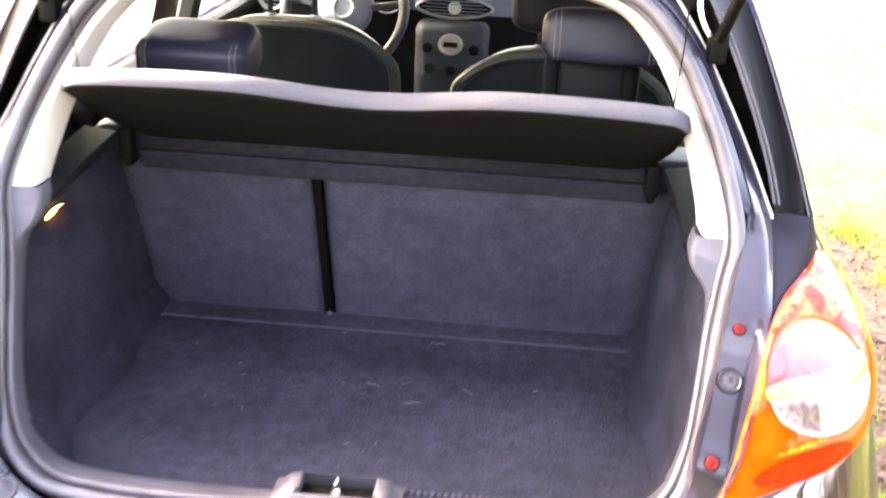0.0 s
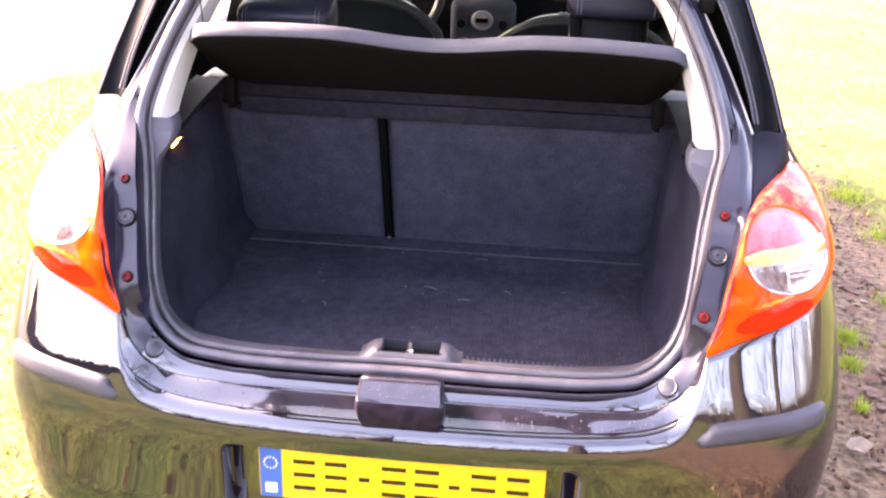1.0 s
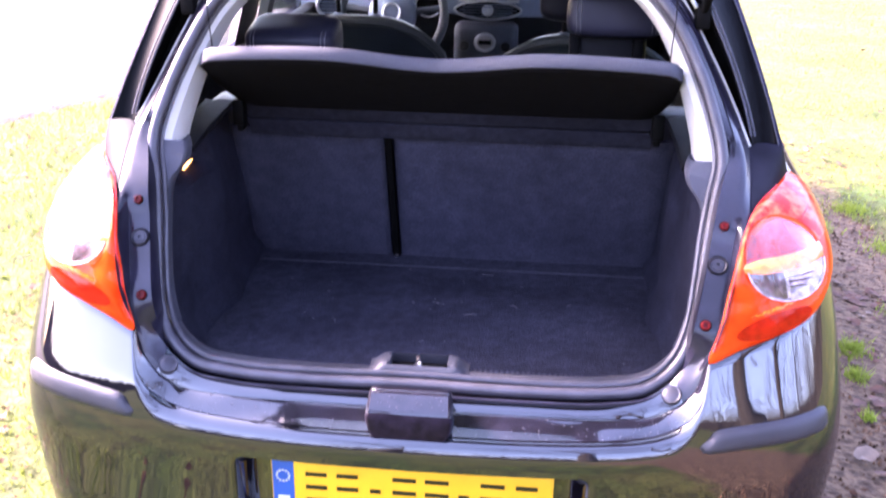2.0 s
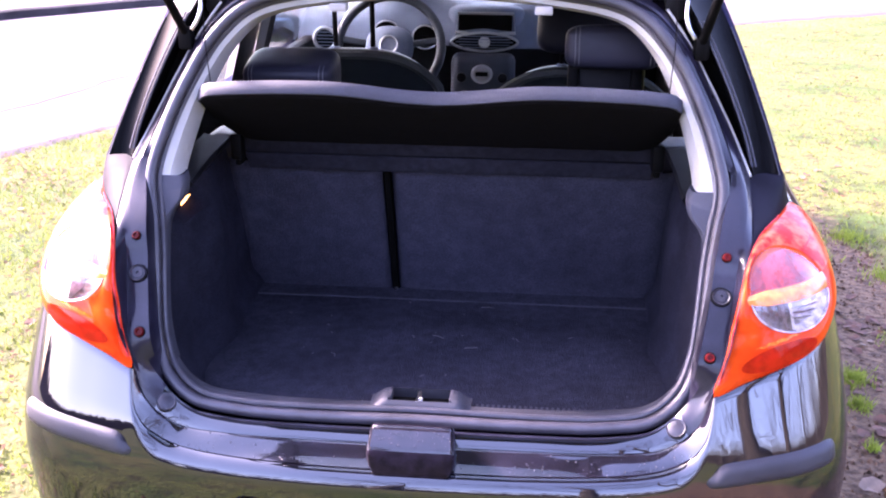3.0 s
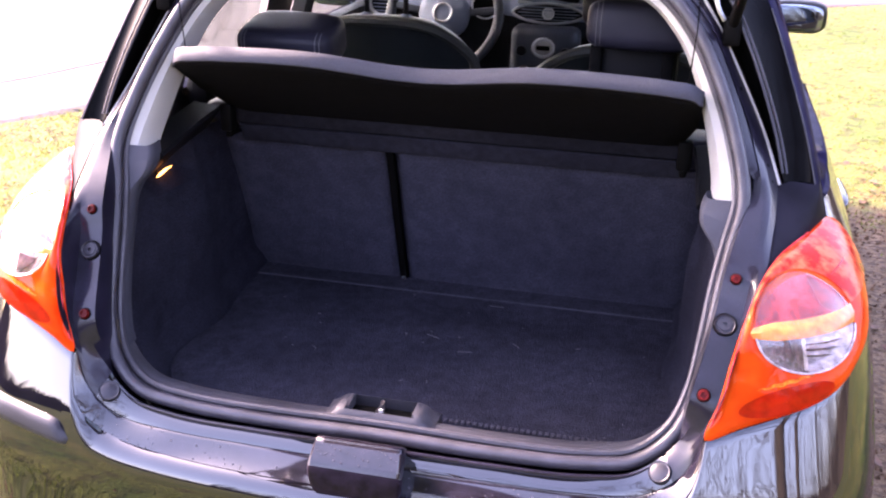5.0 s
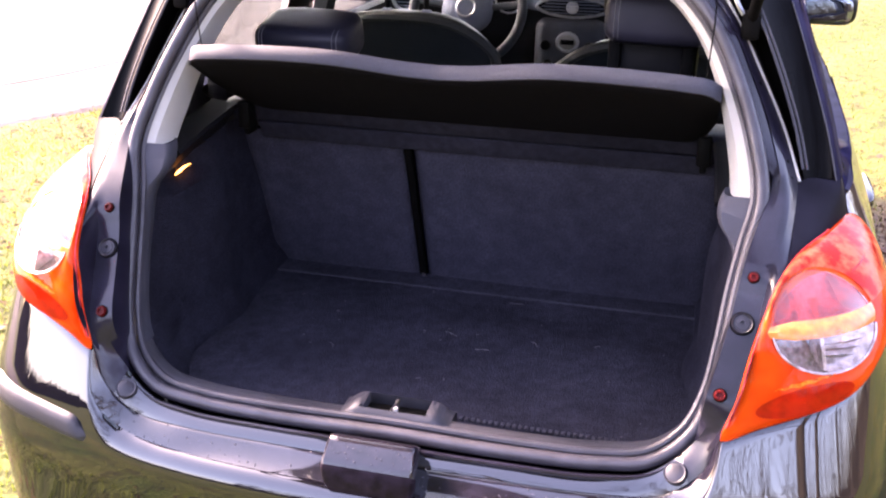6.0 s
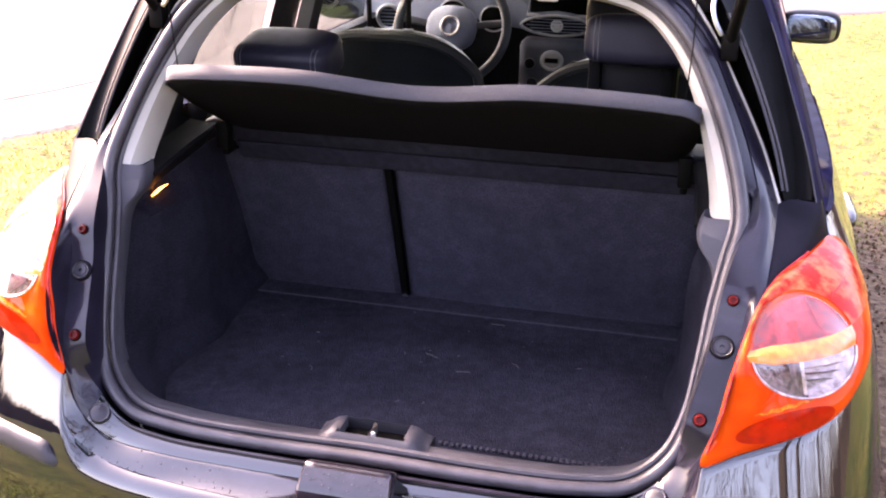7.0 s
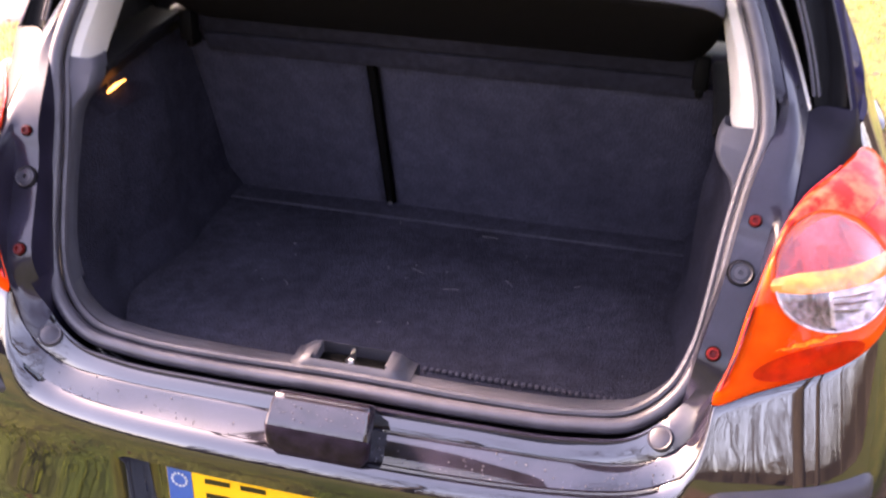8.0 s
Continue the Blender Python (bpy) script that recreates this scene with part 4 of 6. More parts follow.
def window_band(y0, y1, s, out=0.0, thick=0.0):
    cols = []
    for i in range(9):
        y = y0 + (y1 - y0) * i / 8
        xb = float(np.interp(y, [.8, 1.5, 2.4, 3.0], [.700, .715, .715, .71]))
        xt = rail_x(y + .12) + .012
        zb, zt = .945, ROOF_Z(min(y + .15, 2.5)) - .055
        cols.append([Vector((s * (xb + (xt - xb) * k / 6 + .012 * math.sin(math.pi * k / 6) + out), y + (.12 * k / 6 if y < 1 else 0), zb + (zt - zb) * k / 6)) for k in range(7)])
    return slab(cols, (-s * thick, 0, 0)) if thick else grid(cols)


for s in (1, -1):
    for y0, y1 in ((.82, 1.26), (1.65, 2.50)):
        part("side_window", mesh_of("side_window", *window_band(y0, y1, s, 0, .004), GLASS), car)
    part("centre_pillar", mesh_of("centre_pillar", *window_band(1.24, 1.45, s, -.030), DARK_PLASTIC), car, "black centre door pillar")
    part("pillar_lining", mesh_of("pillar_lining", *window_band(1.45, 1.57, s, -.032), TRIM_LIGHT), car, "pale grey pillar lining")
    part("door_frame", mesh_of("door_frame", *window_band(1.57, 1.66, s, -.028), DARK_PLASTIC), car)
    part("front_pillar", mesh_of("front_pillar", *side(tube([(.74, 2.95, .93), (.68, 2.7, 1.16), (.60, 2.46, 1.38)], .03, 8), s), PAINT), car)
    part("roof_rail", mesh_of("roof_rail", *side(tube([(rail_x(y) + .005, y, ROOF_Z(y) - .055) for y in (.70, .9, 1.2, 1.6, 2.0, 2.3, 2.5)], .02, 8), s), PAINT), car)
    part("door_panel", mesh_of("door_panel", *side(block(.63, .69, .84, 2.75, .40, .985, .02), s), DARK_PLASTIC), car, "dark plastic inner door panel")
ws = [[Vector((x, 2.5 + .55 * k / 8 - .10 * (abs(x) / .6) ** 2, ROOF_Z(2.5) - .01 - .46 * k / 8)) for k in range(9)] for x in [-.62 + 1.24 * j / 12 for j in range(13)]]
g = part("windscreen", mesh_of("windscreen", *slab(ws, (0, -.003, -.004)), GLASS), car)
g.visible_shadow = False
bonnet = []
for i in range(13):
    y = 2.93 + .92 * i / 12
    w = float(np.interp(y, [2.9, 3.3, 3.6, 3.86], [.745, .70, .60, .40]))
    bonnet.append([Vector((w * k / 10, y - .05 * (k / 10) ** 2, .955 - .16 * (i / 12) ** 2 - .06 * abs(k / 10) ** 3)) for k in range(-10, 11)])
part("bonnet", mesh_of("bonnet", *grid(bonnet), PAINT), car)

# wheels, floor pan
for s in (1, -1):
    for y in WHEELS:
        w = new("wheel")
        w.parent = car
        m = Matrix.Translation((s * .745, y, .295)) @ pose(0, 0, 0, 0, 90 * s, 0)
        part("tyre", mesh_of("tyre", *moved(disc(.295, .10, 40, ((1, .05), (.97, .085), (.80, .095), (.70, .08), (.68, .03))), m), TYRE), w)
        part("rim", mesh_of("rim", *moved(disc(.205, .02, 30, ((1, .07), (.9, .05), (.4, .04), (.3, .06), (.1, .065))), m), SILVER), w)
part("floor_pan", mesh_of("floor_pan", *block(-.66, .66, .20, 3.6, .22, .30, .02), BLACK), car)

# ---- boot lining ----
def inward(loop, i):
    t = loop[(i + 1) % len(loop)] - loop[i - 1]
    d = Vector((-t.z, 0, t.x)).normalized()
    return d if d.dot(Vector((0, 0, .95)) - Vector((loop[i].x, 0, loop[i].z))) > 0 else -d


INW = [inward(SEAL, i) for i in range(len(SEAL))]
N_LOOP = len(SEAL)


def ring_strip(keep, steps, first=-1):
    """Strips along the seal where keep(point) holds; steps: functions from a point to (inward, forward)."""
    idx = [i for i in range(first * N_LOOP // 2, N_LOOP + first * N_LOOP // 2) if keep(SEAL[i])]
    runs, run = [], []
    for i in idx:
        if run and i != run[-1] + 1:
            runs.append(run)
            run = []
        run.append(i)
    runs.append(run)
    return [grid([[SEAL[i] + INW[i] * st(SEAL[i])[0] + Vector((0, st(SEAL[i])[1], 0)) for st in steps] for i in r]) for r in runs if len(r) > 1]


TRIM_W = smooth_table([.65, .84, .87, .89, .908, .93, .949, .965, .985], [.010, .010, .012, .017, .028, .053, .060, .058, .053])
for vf in ring_strip(lambda p: p.z < .665, [lambda p: (.001, .0), lambda p: (.0035, .010), lambda p: (.0025, .015), lambda p: (.005, .020), lambda p: (.004, .045), lambda p: (-.004, .055), lambda p: (-.046, .062)]):
    part("sill_trim", mesh_of("sill_trim", *vf, PLASTIC), car, "grey ribbed plastic sill trim of the boot")
for vf in ring_strip(lambda p: .655 < p.z < .985, [lambda p: (.004, .0), lambda p: (TRIM_W(p.z) - .007, .003), lambda p: (TRIM_W(p.z) - .002, .008), lambda p: (TRIM_W(p.z), .018), lambda p: (TRIM_W(p.z) - .002, .045), lambda p: (-.01, .07)]):
    part("side_edge_trim", mesh_of("side_edge_trim", *vf, TRIM_GREY), car, "mid-grey plastic lower pillar trim")
for vf in ring_strip(lambda p: p.z > .972, [lambda p: (.003, .0), lambda p: (.030 - .004 * step(1.0, 1.2, p.z), .004), lambda p: (.043 - .010 * step(1.0, 1.2, p.z), .024), lambda p: (.046 - .010 * step(1.0, 1.2, p.z), .06), lambda p: (-.02, .10)], 0):
    part("pillar_trim", mesh_of("pillar_trim", *vf, TRIM_LIGHT), car, "pale grey plastic pillar trim round the opening")
for s in (1, -1):
    part("trim_clip", mesh_of("trim_clip", *moved(block(-.017, .017, -.008, .02, -.008, .008, .003), Matrix.Translation((.201 * s, .463, 1.286))), TRIM_LIGHT), car)

FLOOR_Z = .555
fl = []
for i in range(49):
    x = -.52 + 1.04 * i / 48
    fl.append([Vector((x, .12 + .61 * j / 30, FLOOR_Z + .0025 * noise.noise(Vector((x * 6, j * .25, 0))))) for j in range(31)])
part("boot_floor", mesh_of("boot_floor", *grid(fl), FLOOR_CARPET), car, "dark carpeted boot floor")
fold = [[Vector((-.50 + 1.0 * i / 40, y, z + .0015 * noise.noise(Vector((i * .5, 0, 3))))) for y, z in ((.722, .5565), (.726, .560), (.735, .561), (.79, .562))] for i in range(41)]
part("floor_flap", mesh_of("floor_flap", *grid(fold), FLOOR_CARPET), car, "carpet flap at the foot of the rear seat")

seam = [Vector((-.49 + .98 * i / 30, .7215, .5605 + .0008 * noise.noise(Vector((i * .7, 0, 5))))) for i in range(31)]
part("carpet_seam", mesh_of("carpet_seam", *tube(seam, .0009, 5), TRIM_GREY), car, "pale seam across the boot carpet")
for i in range(34):
    x = .09 + .0105 * i
    part("carpet_stitch", mesh_of("carpet_stitch", *block(x - .0026, x + .0026, .203, .213, .5580, .5615, .0008, 1), TRIM_GREY), car)
r = random.Random(12)
lint = []
for k in range(26):
    x, y = r.uniform(-.42, .44), r.uniform(.22, .70)
    a, L = r.uniform(0, math.pi), r.choice((.002, .003, .004, .010, .018))
    lint.append(tube([(x, y, FLOOR_Z + .0045), (x + L * math.cos(a), y + L * math.sin(a) * .5, FLOOR_Z + .0050), (x + L * 1.8 * math.cos(a + .3), y + L * math.sin(a), FLOOR_Z + .0045)], .0006, 4))
tagged(part("lint", mesh_of("lint", *join(*lint), STITCH), car, "bits of pale lint on the boot carpet"), kind="stuff")


def seatback_y(z):
    return .787 - (z - .561) * .386


def boot_wall(s):
    cols = []
    for i in range(49):
        a = i / 48
        col = []
        for j in range(41):
            z = FLOOR_Z - .01 + (.945 - FLOOR_Z + .01) * j / 40
            y0 = float(np.interp(z, [.55, .62, .70, .78, .86, .92, .98], [.13, .16, .18, .22, .265, .30, .33]))
            y = y0 + (seatback_y(z) + .01 - y0) * a
            rear = float(np.interp(z, [.55, .60, .66, .75, .92], [.40, .455, .492, .505, .520]))
            far = .497 - .022 * step(.62, .56, z) + .01 * step(.75, .95, z)
            x = rear + (far - rear) * step(0, .28, a)
            x -= .022 * math.exp(-((y - .47) / .10) ** 2) * step(.93, .80, z) * step(.30, .6, a) * 1.0
            if s < 0:
                x += .036 * step(.30, .37, y) * step(.52, .46, y) * step(.865, .888, z) * step(.945, .925, z)
            col.append(Vector((x, y, z)))
        cols.append(col)
    return side(grid(cols), s)


for s in (1, -1):
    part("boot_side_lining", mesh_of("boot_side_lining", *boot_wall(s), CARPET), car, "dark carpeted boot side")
    part("lining_slit", mesh_of("lining_slit", *side(tube([(.477, .47, .562), (.478, .51, .585), (.480, .53, .60)], .003, 6), s), BLACK), car)
    # shelf support rail
    rail_top = [(.478, .325, .961), (.477, .37, .968), (.476, .45, .980), (.470, .56, .995)]
    cols = [[p + Vector((.058, .01, .004)), p + Vector((.045, 0, .004)), p, p + Vector((-.004, 0, -.006)), p + Vector((.018, .0, -.03)), p + Vector((.034, .01, -.05)), p + Vector((.055, .02, -.05))] for p in curve_through(rail_top, 16)]
    v, f = grid(cols)
    f = f + [tuple(range(7)), tuple(15 * 7 + k for k in reversed(range(7)))]
    part("shelf_rail", mesh_of("shelf_rail", *side((v, f), s), DARK_PLASTIC), car, "black plastic support rail of the parcel shelf")
    # inner quarter trim beside the rear seat
    qt = [[Vector((.53, .40, .86)), Vector((.62, .58, .86)), Vector((.695, .96, .86))], [Vector((.53, .40, .95)), Vector((.60, .58, .96)), Vector((.675, .80, .95))], [Vector((.53, .41, 1.06)), Vector((.595, .60, 1.06)), Vector((.655, .81, 1.03))],
          [Vector((.50, .45, 1.16)), Vector((.56, .64, 1.17)), Vector((.612, .86, 1.16))], [Vector((.45, .48, 1.26)), Vector((.51, .68, 1.28)), Vector((.56, .91, 1.28))], [Vector((.38, .50, 1.33)), Vector((.45, .71, 1.36)), Vector((.51, .95, 1.38))]]
    part("quarter_trim", mesh_of("quarter_trim", *side(grid(qt), s), DARK_PLASTIC), car, "dark inner quarter trim")
# lit boot lamp
part("boot_lamp", mesh_of("boot_lamp", *tube(curve_through([(-.5275, .392, .8895), (-.529, .413, .8915), (-.531, .438, .8925), (-.532, .462, .8915)], 9), .0036, 10, taper=[.25, .7, .95, 1, .95, .8, .6, .4, .15], flat=.7), BULB_LIT), car, "small lit orange boot lamp")

# latch housing and striker
latch = new("boot_latch")
latch.parent = car
hous = []
for i in range(33):
    x = -.094 + .188 * i / 32
    e = step(.094, .064, abs(x))
    hous.append([Vector((x, .088, .603 + .004 * e)), Vector((x, .092, .604 + .014 * e)), Vector((x, .098, .606 + .018 * e)), Vector((x, .108, .606 + .020 * e)),
                 Vector((x, .150, .606 + .016 * e)), Vector((x, .162, .600)), Vector((x, .165, .555))])
vf = grid(hous)
vf = (vf[0], [q for q in vf[1] if not all(abs(vf[0][k][0]) < .062 and .097 < vf[0][k][1] < .151 and vf[0][k][2] > .60 for k in q)])
part("latch_housing", mesh_of("latch_housing", *vf, PLASTIC), latch, "grey plastic housing over the latch")
part("latch_well", mesh_of("latch_well", *block(-.058, .058, .112, .146, .560, .606, .003), BLACK), latch)
part("striker", mesh_of("striker", *join(tube([(-.004, .112, .59), (-.004, .112, .620), (-.004, .140, .620), (-.004, .140, .59)], .004, 8)), STEEL), latch, "steel striker loop")
part("latch_post", mesh_of("latch_post", *block(-.002, .005, .108, .114, .59, .624, .001), TRIM_LIGHT), latch)
for x in (-.058, .058):
    part("housing_cheek", mesh_of("housing_cheek", *block(x - .004, x + .004, .108, .15, .58, .624, .002), PLASTIC), latch)

# ---- rear seat ----
rear_seat = new("rear_seat")
rear_seat.parent = car


def seat_panel(x0, x1):
    cols = []
    n = 24
    for i in range(n + 1):
        x = x0 + (x1 - x0) * i / n
        col = []
        ex = min(abs(x - x0), abs(x1 - x))
        for j in range(21):
            z = .545 + (.915 - .545) * j / 20
            y = seatback_y(z) + .014 * step(.007, 0, ex) ** 2 + .012 * step(.905, .918, z) - .004 * math.sin(math.pi * i / n) + .0015 * noise.noise(Vector((x * 9, z * 9, 1)))
            col.append(Vector((x, y, z)))
        col.append(Vector((x, seatback_y(.915) + .10, .915)))
        cols.append(col)
    return grid(cols)


part("seat_back_panel", mesh_of("seat_back_panel", *seat_panel(-.515, -.1475), SEAT_CARPET), rear_seat, "dark carpeted back of the narrow rear seat")
part("seat_back_panel", mesh_of("seat_back_panel", *seat_panel(-.1290, .515), SEAT_CARPET), rear_seat, "dark carpeted back of the wide rear seat")
part("split_groove", mesh_of("split_groove", *[g for g in [grid([[Vector((x, seatback_y(z) + d, z)) for z in (.545, .7, .915)] for x, d in ((-.1490, .004), (-.1450, .014), (-.138, .016), (-.1315, .014), (-.1275, .004))])]][0], BLACK), rear_seat)
strap = [[Vector((x, seatback_y(z) - .004 + .004 * (abs(x + .138) > .007), z)) for z in (.552, .60, .70, .80, .90)] for x in (-.1455, -.1442, -.138, -.1322, -.1310)]
part("strap", mesh_of("strap", *grid(strap), BLACK), rear_seat, "black strap along the seat split")
part("strap_screw", mesh_of("strap_screw", *moved(disc(.005, .006, 12, ((1, 0), (.7, .003))), facing((-.138, seatback_y(.562) - .006, .562), (0, -1, -.3))), STEEL), rear_seat)
cush = block(-.58, .58, .0, .16, .50, .97, .04, 3)
part("seat_cushion_back", mesh_of("seat_cushion_back", [Vector((p[0], p[1] + seatback_y(p[2]) + .03, p[2])) for p in cush[0]], cush[1], LEATHER), rear_seat)
part("seat_cushion", mesh_of("seat_cushion", *block(-.60, .60, .84, 1.35, .38, .56, .05, 3), LEATHER), rear_seat)


def headrest(parent, cx, cy, cz, w, d, h, lean, posts=True, stitch=True):
    hr = part("headrest", mesh_of("headrest", *moved(cushion(w, d, h, 4.6, 36, 18), pose(cx, cy, cz, lean)), LEATHER), parent, "black leather headrest with pale stitching")
    if posts:
        for dx in (-.052, .052):
            part("headrest_post", mesh_of("headrest_post", *tube([(cx + dx, cy + .01, cz - h * .35), (cx + dx, cy + .03, cz - h * .5 - .10)], .006, 8), DARK_PLASTIC), hr)
    if stitch:
        for dx in (-.40, -.36, .36, .40):
            sc = (1 - (2 * abs(dx)) ** 4.6) ** (1 / 4.6) + .004
            pts = []
            for k in range(17):
                a = math.pi * 1.15 * k / 16 + .35
                e = 2 / 4.6
                ca, sa = math.cos(a), math.sin(a)
                pts.append(pose(cx, cy, cz, lean) @ Vector((dx * w, -d / 2 * math.copysign(abs(sa) ** e, sa) * sc, h / 2 * math.copysign(abs(ca) ** e, ca) * sc)))
            part("stitching", mesh_of("stitching", *tube(pts, .0011, 5), STITCH), hr)
    return hr


headrest(rear_seat, -.345, .655, 1.116, .204, .150, .090, 13, posts=False)
hr = headrest(rear_seat, .352, .640, 1.192, .205, .105, .092, -10, posts=False)
part("headrest_shell", mesh_of("headrest_shell", *block(.262, .424, .655, .69, 1.0, 1.16, .012), DARK_PLASTIC), rear_seat, "black plastic shell under the raised headrest")
for x in (.270, .405):
    part("headrest_guide", mesh_of("headrest_guide", *block(x - .012, x + .012, .640, .665, 1.0, 1.155, .006), BLACK), rear_seat)

# ---- parcel shelf ----
shelf = new("parcel_shelf")
tagged(shelf, "dark felt parcel shelf raised on cords with a waved rear edge", "parcel shelf")
HINGE = Vector((0, .578, .994))
UPWARD = Vector((0, .32 - .578, 1.148 - .994))
LEN = UPWARD.length
UPWARD.normalize()
TOP = Vector((0, -UPWARD.z, UPWARD.y)) * -1
WAVE = smooth_table([0, .06, .12, .18, .25, .34, .42, .452, .466], [-.046, -.038, -.020, -.004, .0, -.006, -.020, -.034, -.060])


def shelf_point(x, a, up):
    reach = LEN + WAVE(abs(x))
    w = .446 + (.467 - .446) * step(0, .5, a)
    return Vector((x / .467 * w, 0, 0)) + Vector((0, HINGE.y, HINGE.z)) + UPWARD * (reach * a) + TOP * (up + .012 * math.sin(math.pi * a) * 0)


XS = [-.467 + .934 * k / 60 for k in range(61)]
under = [[shelf_point(x, a, -.004 - .006 * step(.467, .43, abs(x)) * step(1.0, .93, a)) for a in (0, .1, .3, .5, .7, .85, .93, .955, .985)] for x in XS]
topg = [[shelf_point(x, a, .018) for a in (0, .2, .4, .6, .8, .95, .985)] for x in XS]
part("shelf_panel", mesh_of("shelf_panel", *join(grid(topg), grid([[shelf_point(x, 0, u) for u in (-.004, .018)] for x in XS]),
     grid([[shelf_point(XS[0], a, u) for u in (-.004, .018)] for a in (0, .3, .6, .98)]), grid([[shelf_point(XS[-1], a, u) for u in (-.004, .018)] for a in (0, .3, .6, .98)])), FELT), shelf)
band = [[shelf_point(x, .965, -.006), shelf_point(x, .992, -.006), shelf_point(x, 1.0, -.002), shelf_point(x, 1.003, .006), shelf_point(x, 1.0, .016), shelf_point(x, .992, .020), shelf_point(x, .95, .020)] for x in XS]
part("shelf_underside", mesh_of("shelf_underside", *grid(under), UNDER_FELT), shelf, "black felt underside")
part("edge_band", mesh_of("edge_band", *grid(band), SHELF_EDGE), shelf, "pale grey raised rear edge of the shelf")
def flap(rows):
    return grid([[Vector((x, y, z + .0012 * noise.noise(Vector((x * 7, y * 9, 4))))) for y, z in rows] for x in [-.448 + .896 * k / 40 for k in range(41)]])


part("front_flap", mesh_of("front_flap", *flap(((.560, .997), (.574, .994), (.586, .985), (.6050, .9535), (.6085, .9515))), FLAP_FELT), shelf, "dark felt front flap of the shelf")
part("flap_hem", mesh_of("flap_hem", *flap(((.6080, .9490), (.6055, .9470), (.6080, .9430), (.6180, .9250), (.6260, .9120), (.6300, .9080), (.6360, .9080), (.66, .925))), FLAP_FELT), shelf, "dark hem below the seam of the flap")
part("flap_seam", mesh_of("flap_seam", *tube([(-.447 + .894 * k / 20, .6085, .9502) for k in range(21)], .0016, 5), BLACK), shelf)
for s in (1, -1):
    part("hinge_clip", mesh_of("hinge_clip", *side(join(block(.440, .466, .548, .580, .945, 1.003, .006), block(.447, .460, .560, .60, .930, .955, .004)), s), BLACK), shelf)
    p = shelf_point(.440 * s, .90, .02)
    part("cord", mesh_of("cord", *tube([p, p.lerp(Vector((s * .447, .36, 1.33)), .5), Vector((s * .440, .37, 1.42))], .0013, 5), BLACK), shelf, "thin black lifting cord")

# ---- front seats ----
for s in (1, -1):
    fs = new("front_seat")
    fs.parent = car
    tagged(fs, "black leather front seat")
    cols = []
    for i in range(25):
        a = -1 + i / 12
        top = 1.075 - .09 * abs(a) ** 3.2 - (.0 if s < 0 else .035)
        col = []
        for j in range(13):
            b = j / 12
            z = .50 + (top - .50) * b
            y = 1.33 - .15 * b + .045 * abs(a) ** 2
            col.append(Vector((s * .315 + a * (.245 - .015 * b), y - .02 * math.sin(math.pi * b), z)))
        for dy, dz in ((.03, .015), (.07, .012), (.11, -.02), (.13, -.3), (.13, -.5)):
            col.append(Vector((s * .315 + a * .225, 1.18 + dy + .03 * abs(a) ** 2, top + dz)))
        cols.append(col)
    part("backrest", mesh_of("backrest", *grid(cols), SEAT_GREY), fs, "black leather seat back")
    part("seat_base", mesh_of("seat_base", *block(s * .315 - .25, s * .315 + .25, 1.32, 1.85, .36, .56, .06, 3), LEATHER), fs)
    rim = [Vector((s * .315 + a * .238, 1.185 + .045 * abs(a) ** 2 - .006, 1.075 - .09 * abs(a) ** 3.2 - (.0 if s < 0 else .035) + .004)) for a in [-1 + k / 12 for k in range(25)]]
    rim = [rim[0] + Vector((-.012, .04, -.26)), rim[0] + Vector((-.008, .015, -.12))] + rim + [rim[-1] + Vector((.008, .015, -.12)), rim[-1] + Vector((.012, .04, -.26))]
    # piping in a lighter tone that also stands for daylight on the edges
    part("seat_piping", mesh_of("seat_piping", *tube(curve_through(rim, 50), .014, 8), SEAT_EDGE), fs, "grey edge piping, lightened for the daylight on the seat edges")
    cz = 1.285 if s < 0 else 1.150
    h = headrest(fs, s * .310, 1.22, cz, .24, .10, .125, -8, posts=False, stitch=False)
    for dx in (-.052, .052):
        part("headrest_post", mesh_of("headrest_post", *tube([(s * .312 + dx, 1.225, cz), (s * .312 + dx, 1.24, 1.03)], .007, 8), DARK_PLASTIC), h)
        part("post_collar", mesh_of("post_collar", *moved(disc(.016, .01, 14, ((1, 0), (.8, .006), (.4, .008))), Matrix.Translation((s * .312 + dx, 1.235, 1.085 - (.0 if s < 0 else .035)))), DASH), h)

# ---- dashboard ----
dash = new("dashboard")
dash.parent = car
tagged(dash, "dark grey dashboard with round vents and silver trim")
prof = [(2.22, .62), (2.17, .78), (2.145, .90), (2.145, .96), (2.155, 1.02), (2.185, 1.075), (2.24, 1.105), (2.36, 1.105), (2.55, 1.06), (2.90, .96)]
cols = []
for i in range(41):
    x = -.70 + 1.4 * i / 40
    hood = .045 * math.exp(-((x + .32) / .15) ** 2)
    col = [Vector((x, y + .05 * (x / .7) ** 2 - .03 * math.exp(-(x / .14) ** 2), z + hood * step(.9, 1.0, z))) for y, z in prof]
    cols.append(col)
part("dash_body", mesh_of("dash_body", *grid([c[3:] for c in cols]), DASH), dash)
# lower dash is near black: shade of the footwell put into the colour
part("lower_dash", mesh_of("lower_dash", *grid([c[:4] for c in cols]), FOOTWELL_SHADE), dash, "lower dashboard with the footwell's shade put into its colour")
part("display_hood", mesh_of("display_hood", *moved(cushion(.30, .22, .125, 4.0, 36, 16), Matrix.Translation((.002, 2.25, 1.045))), DASH), dash)
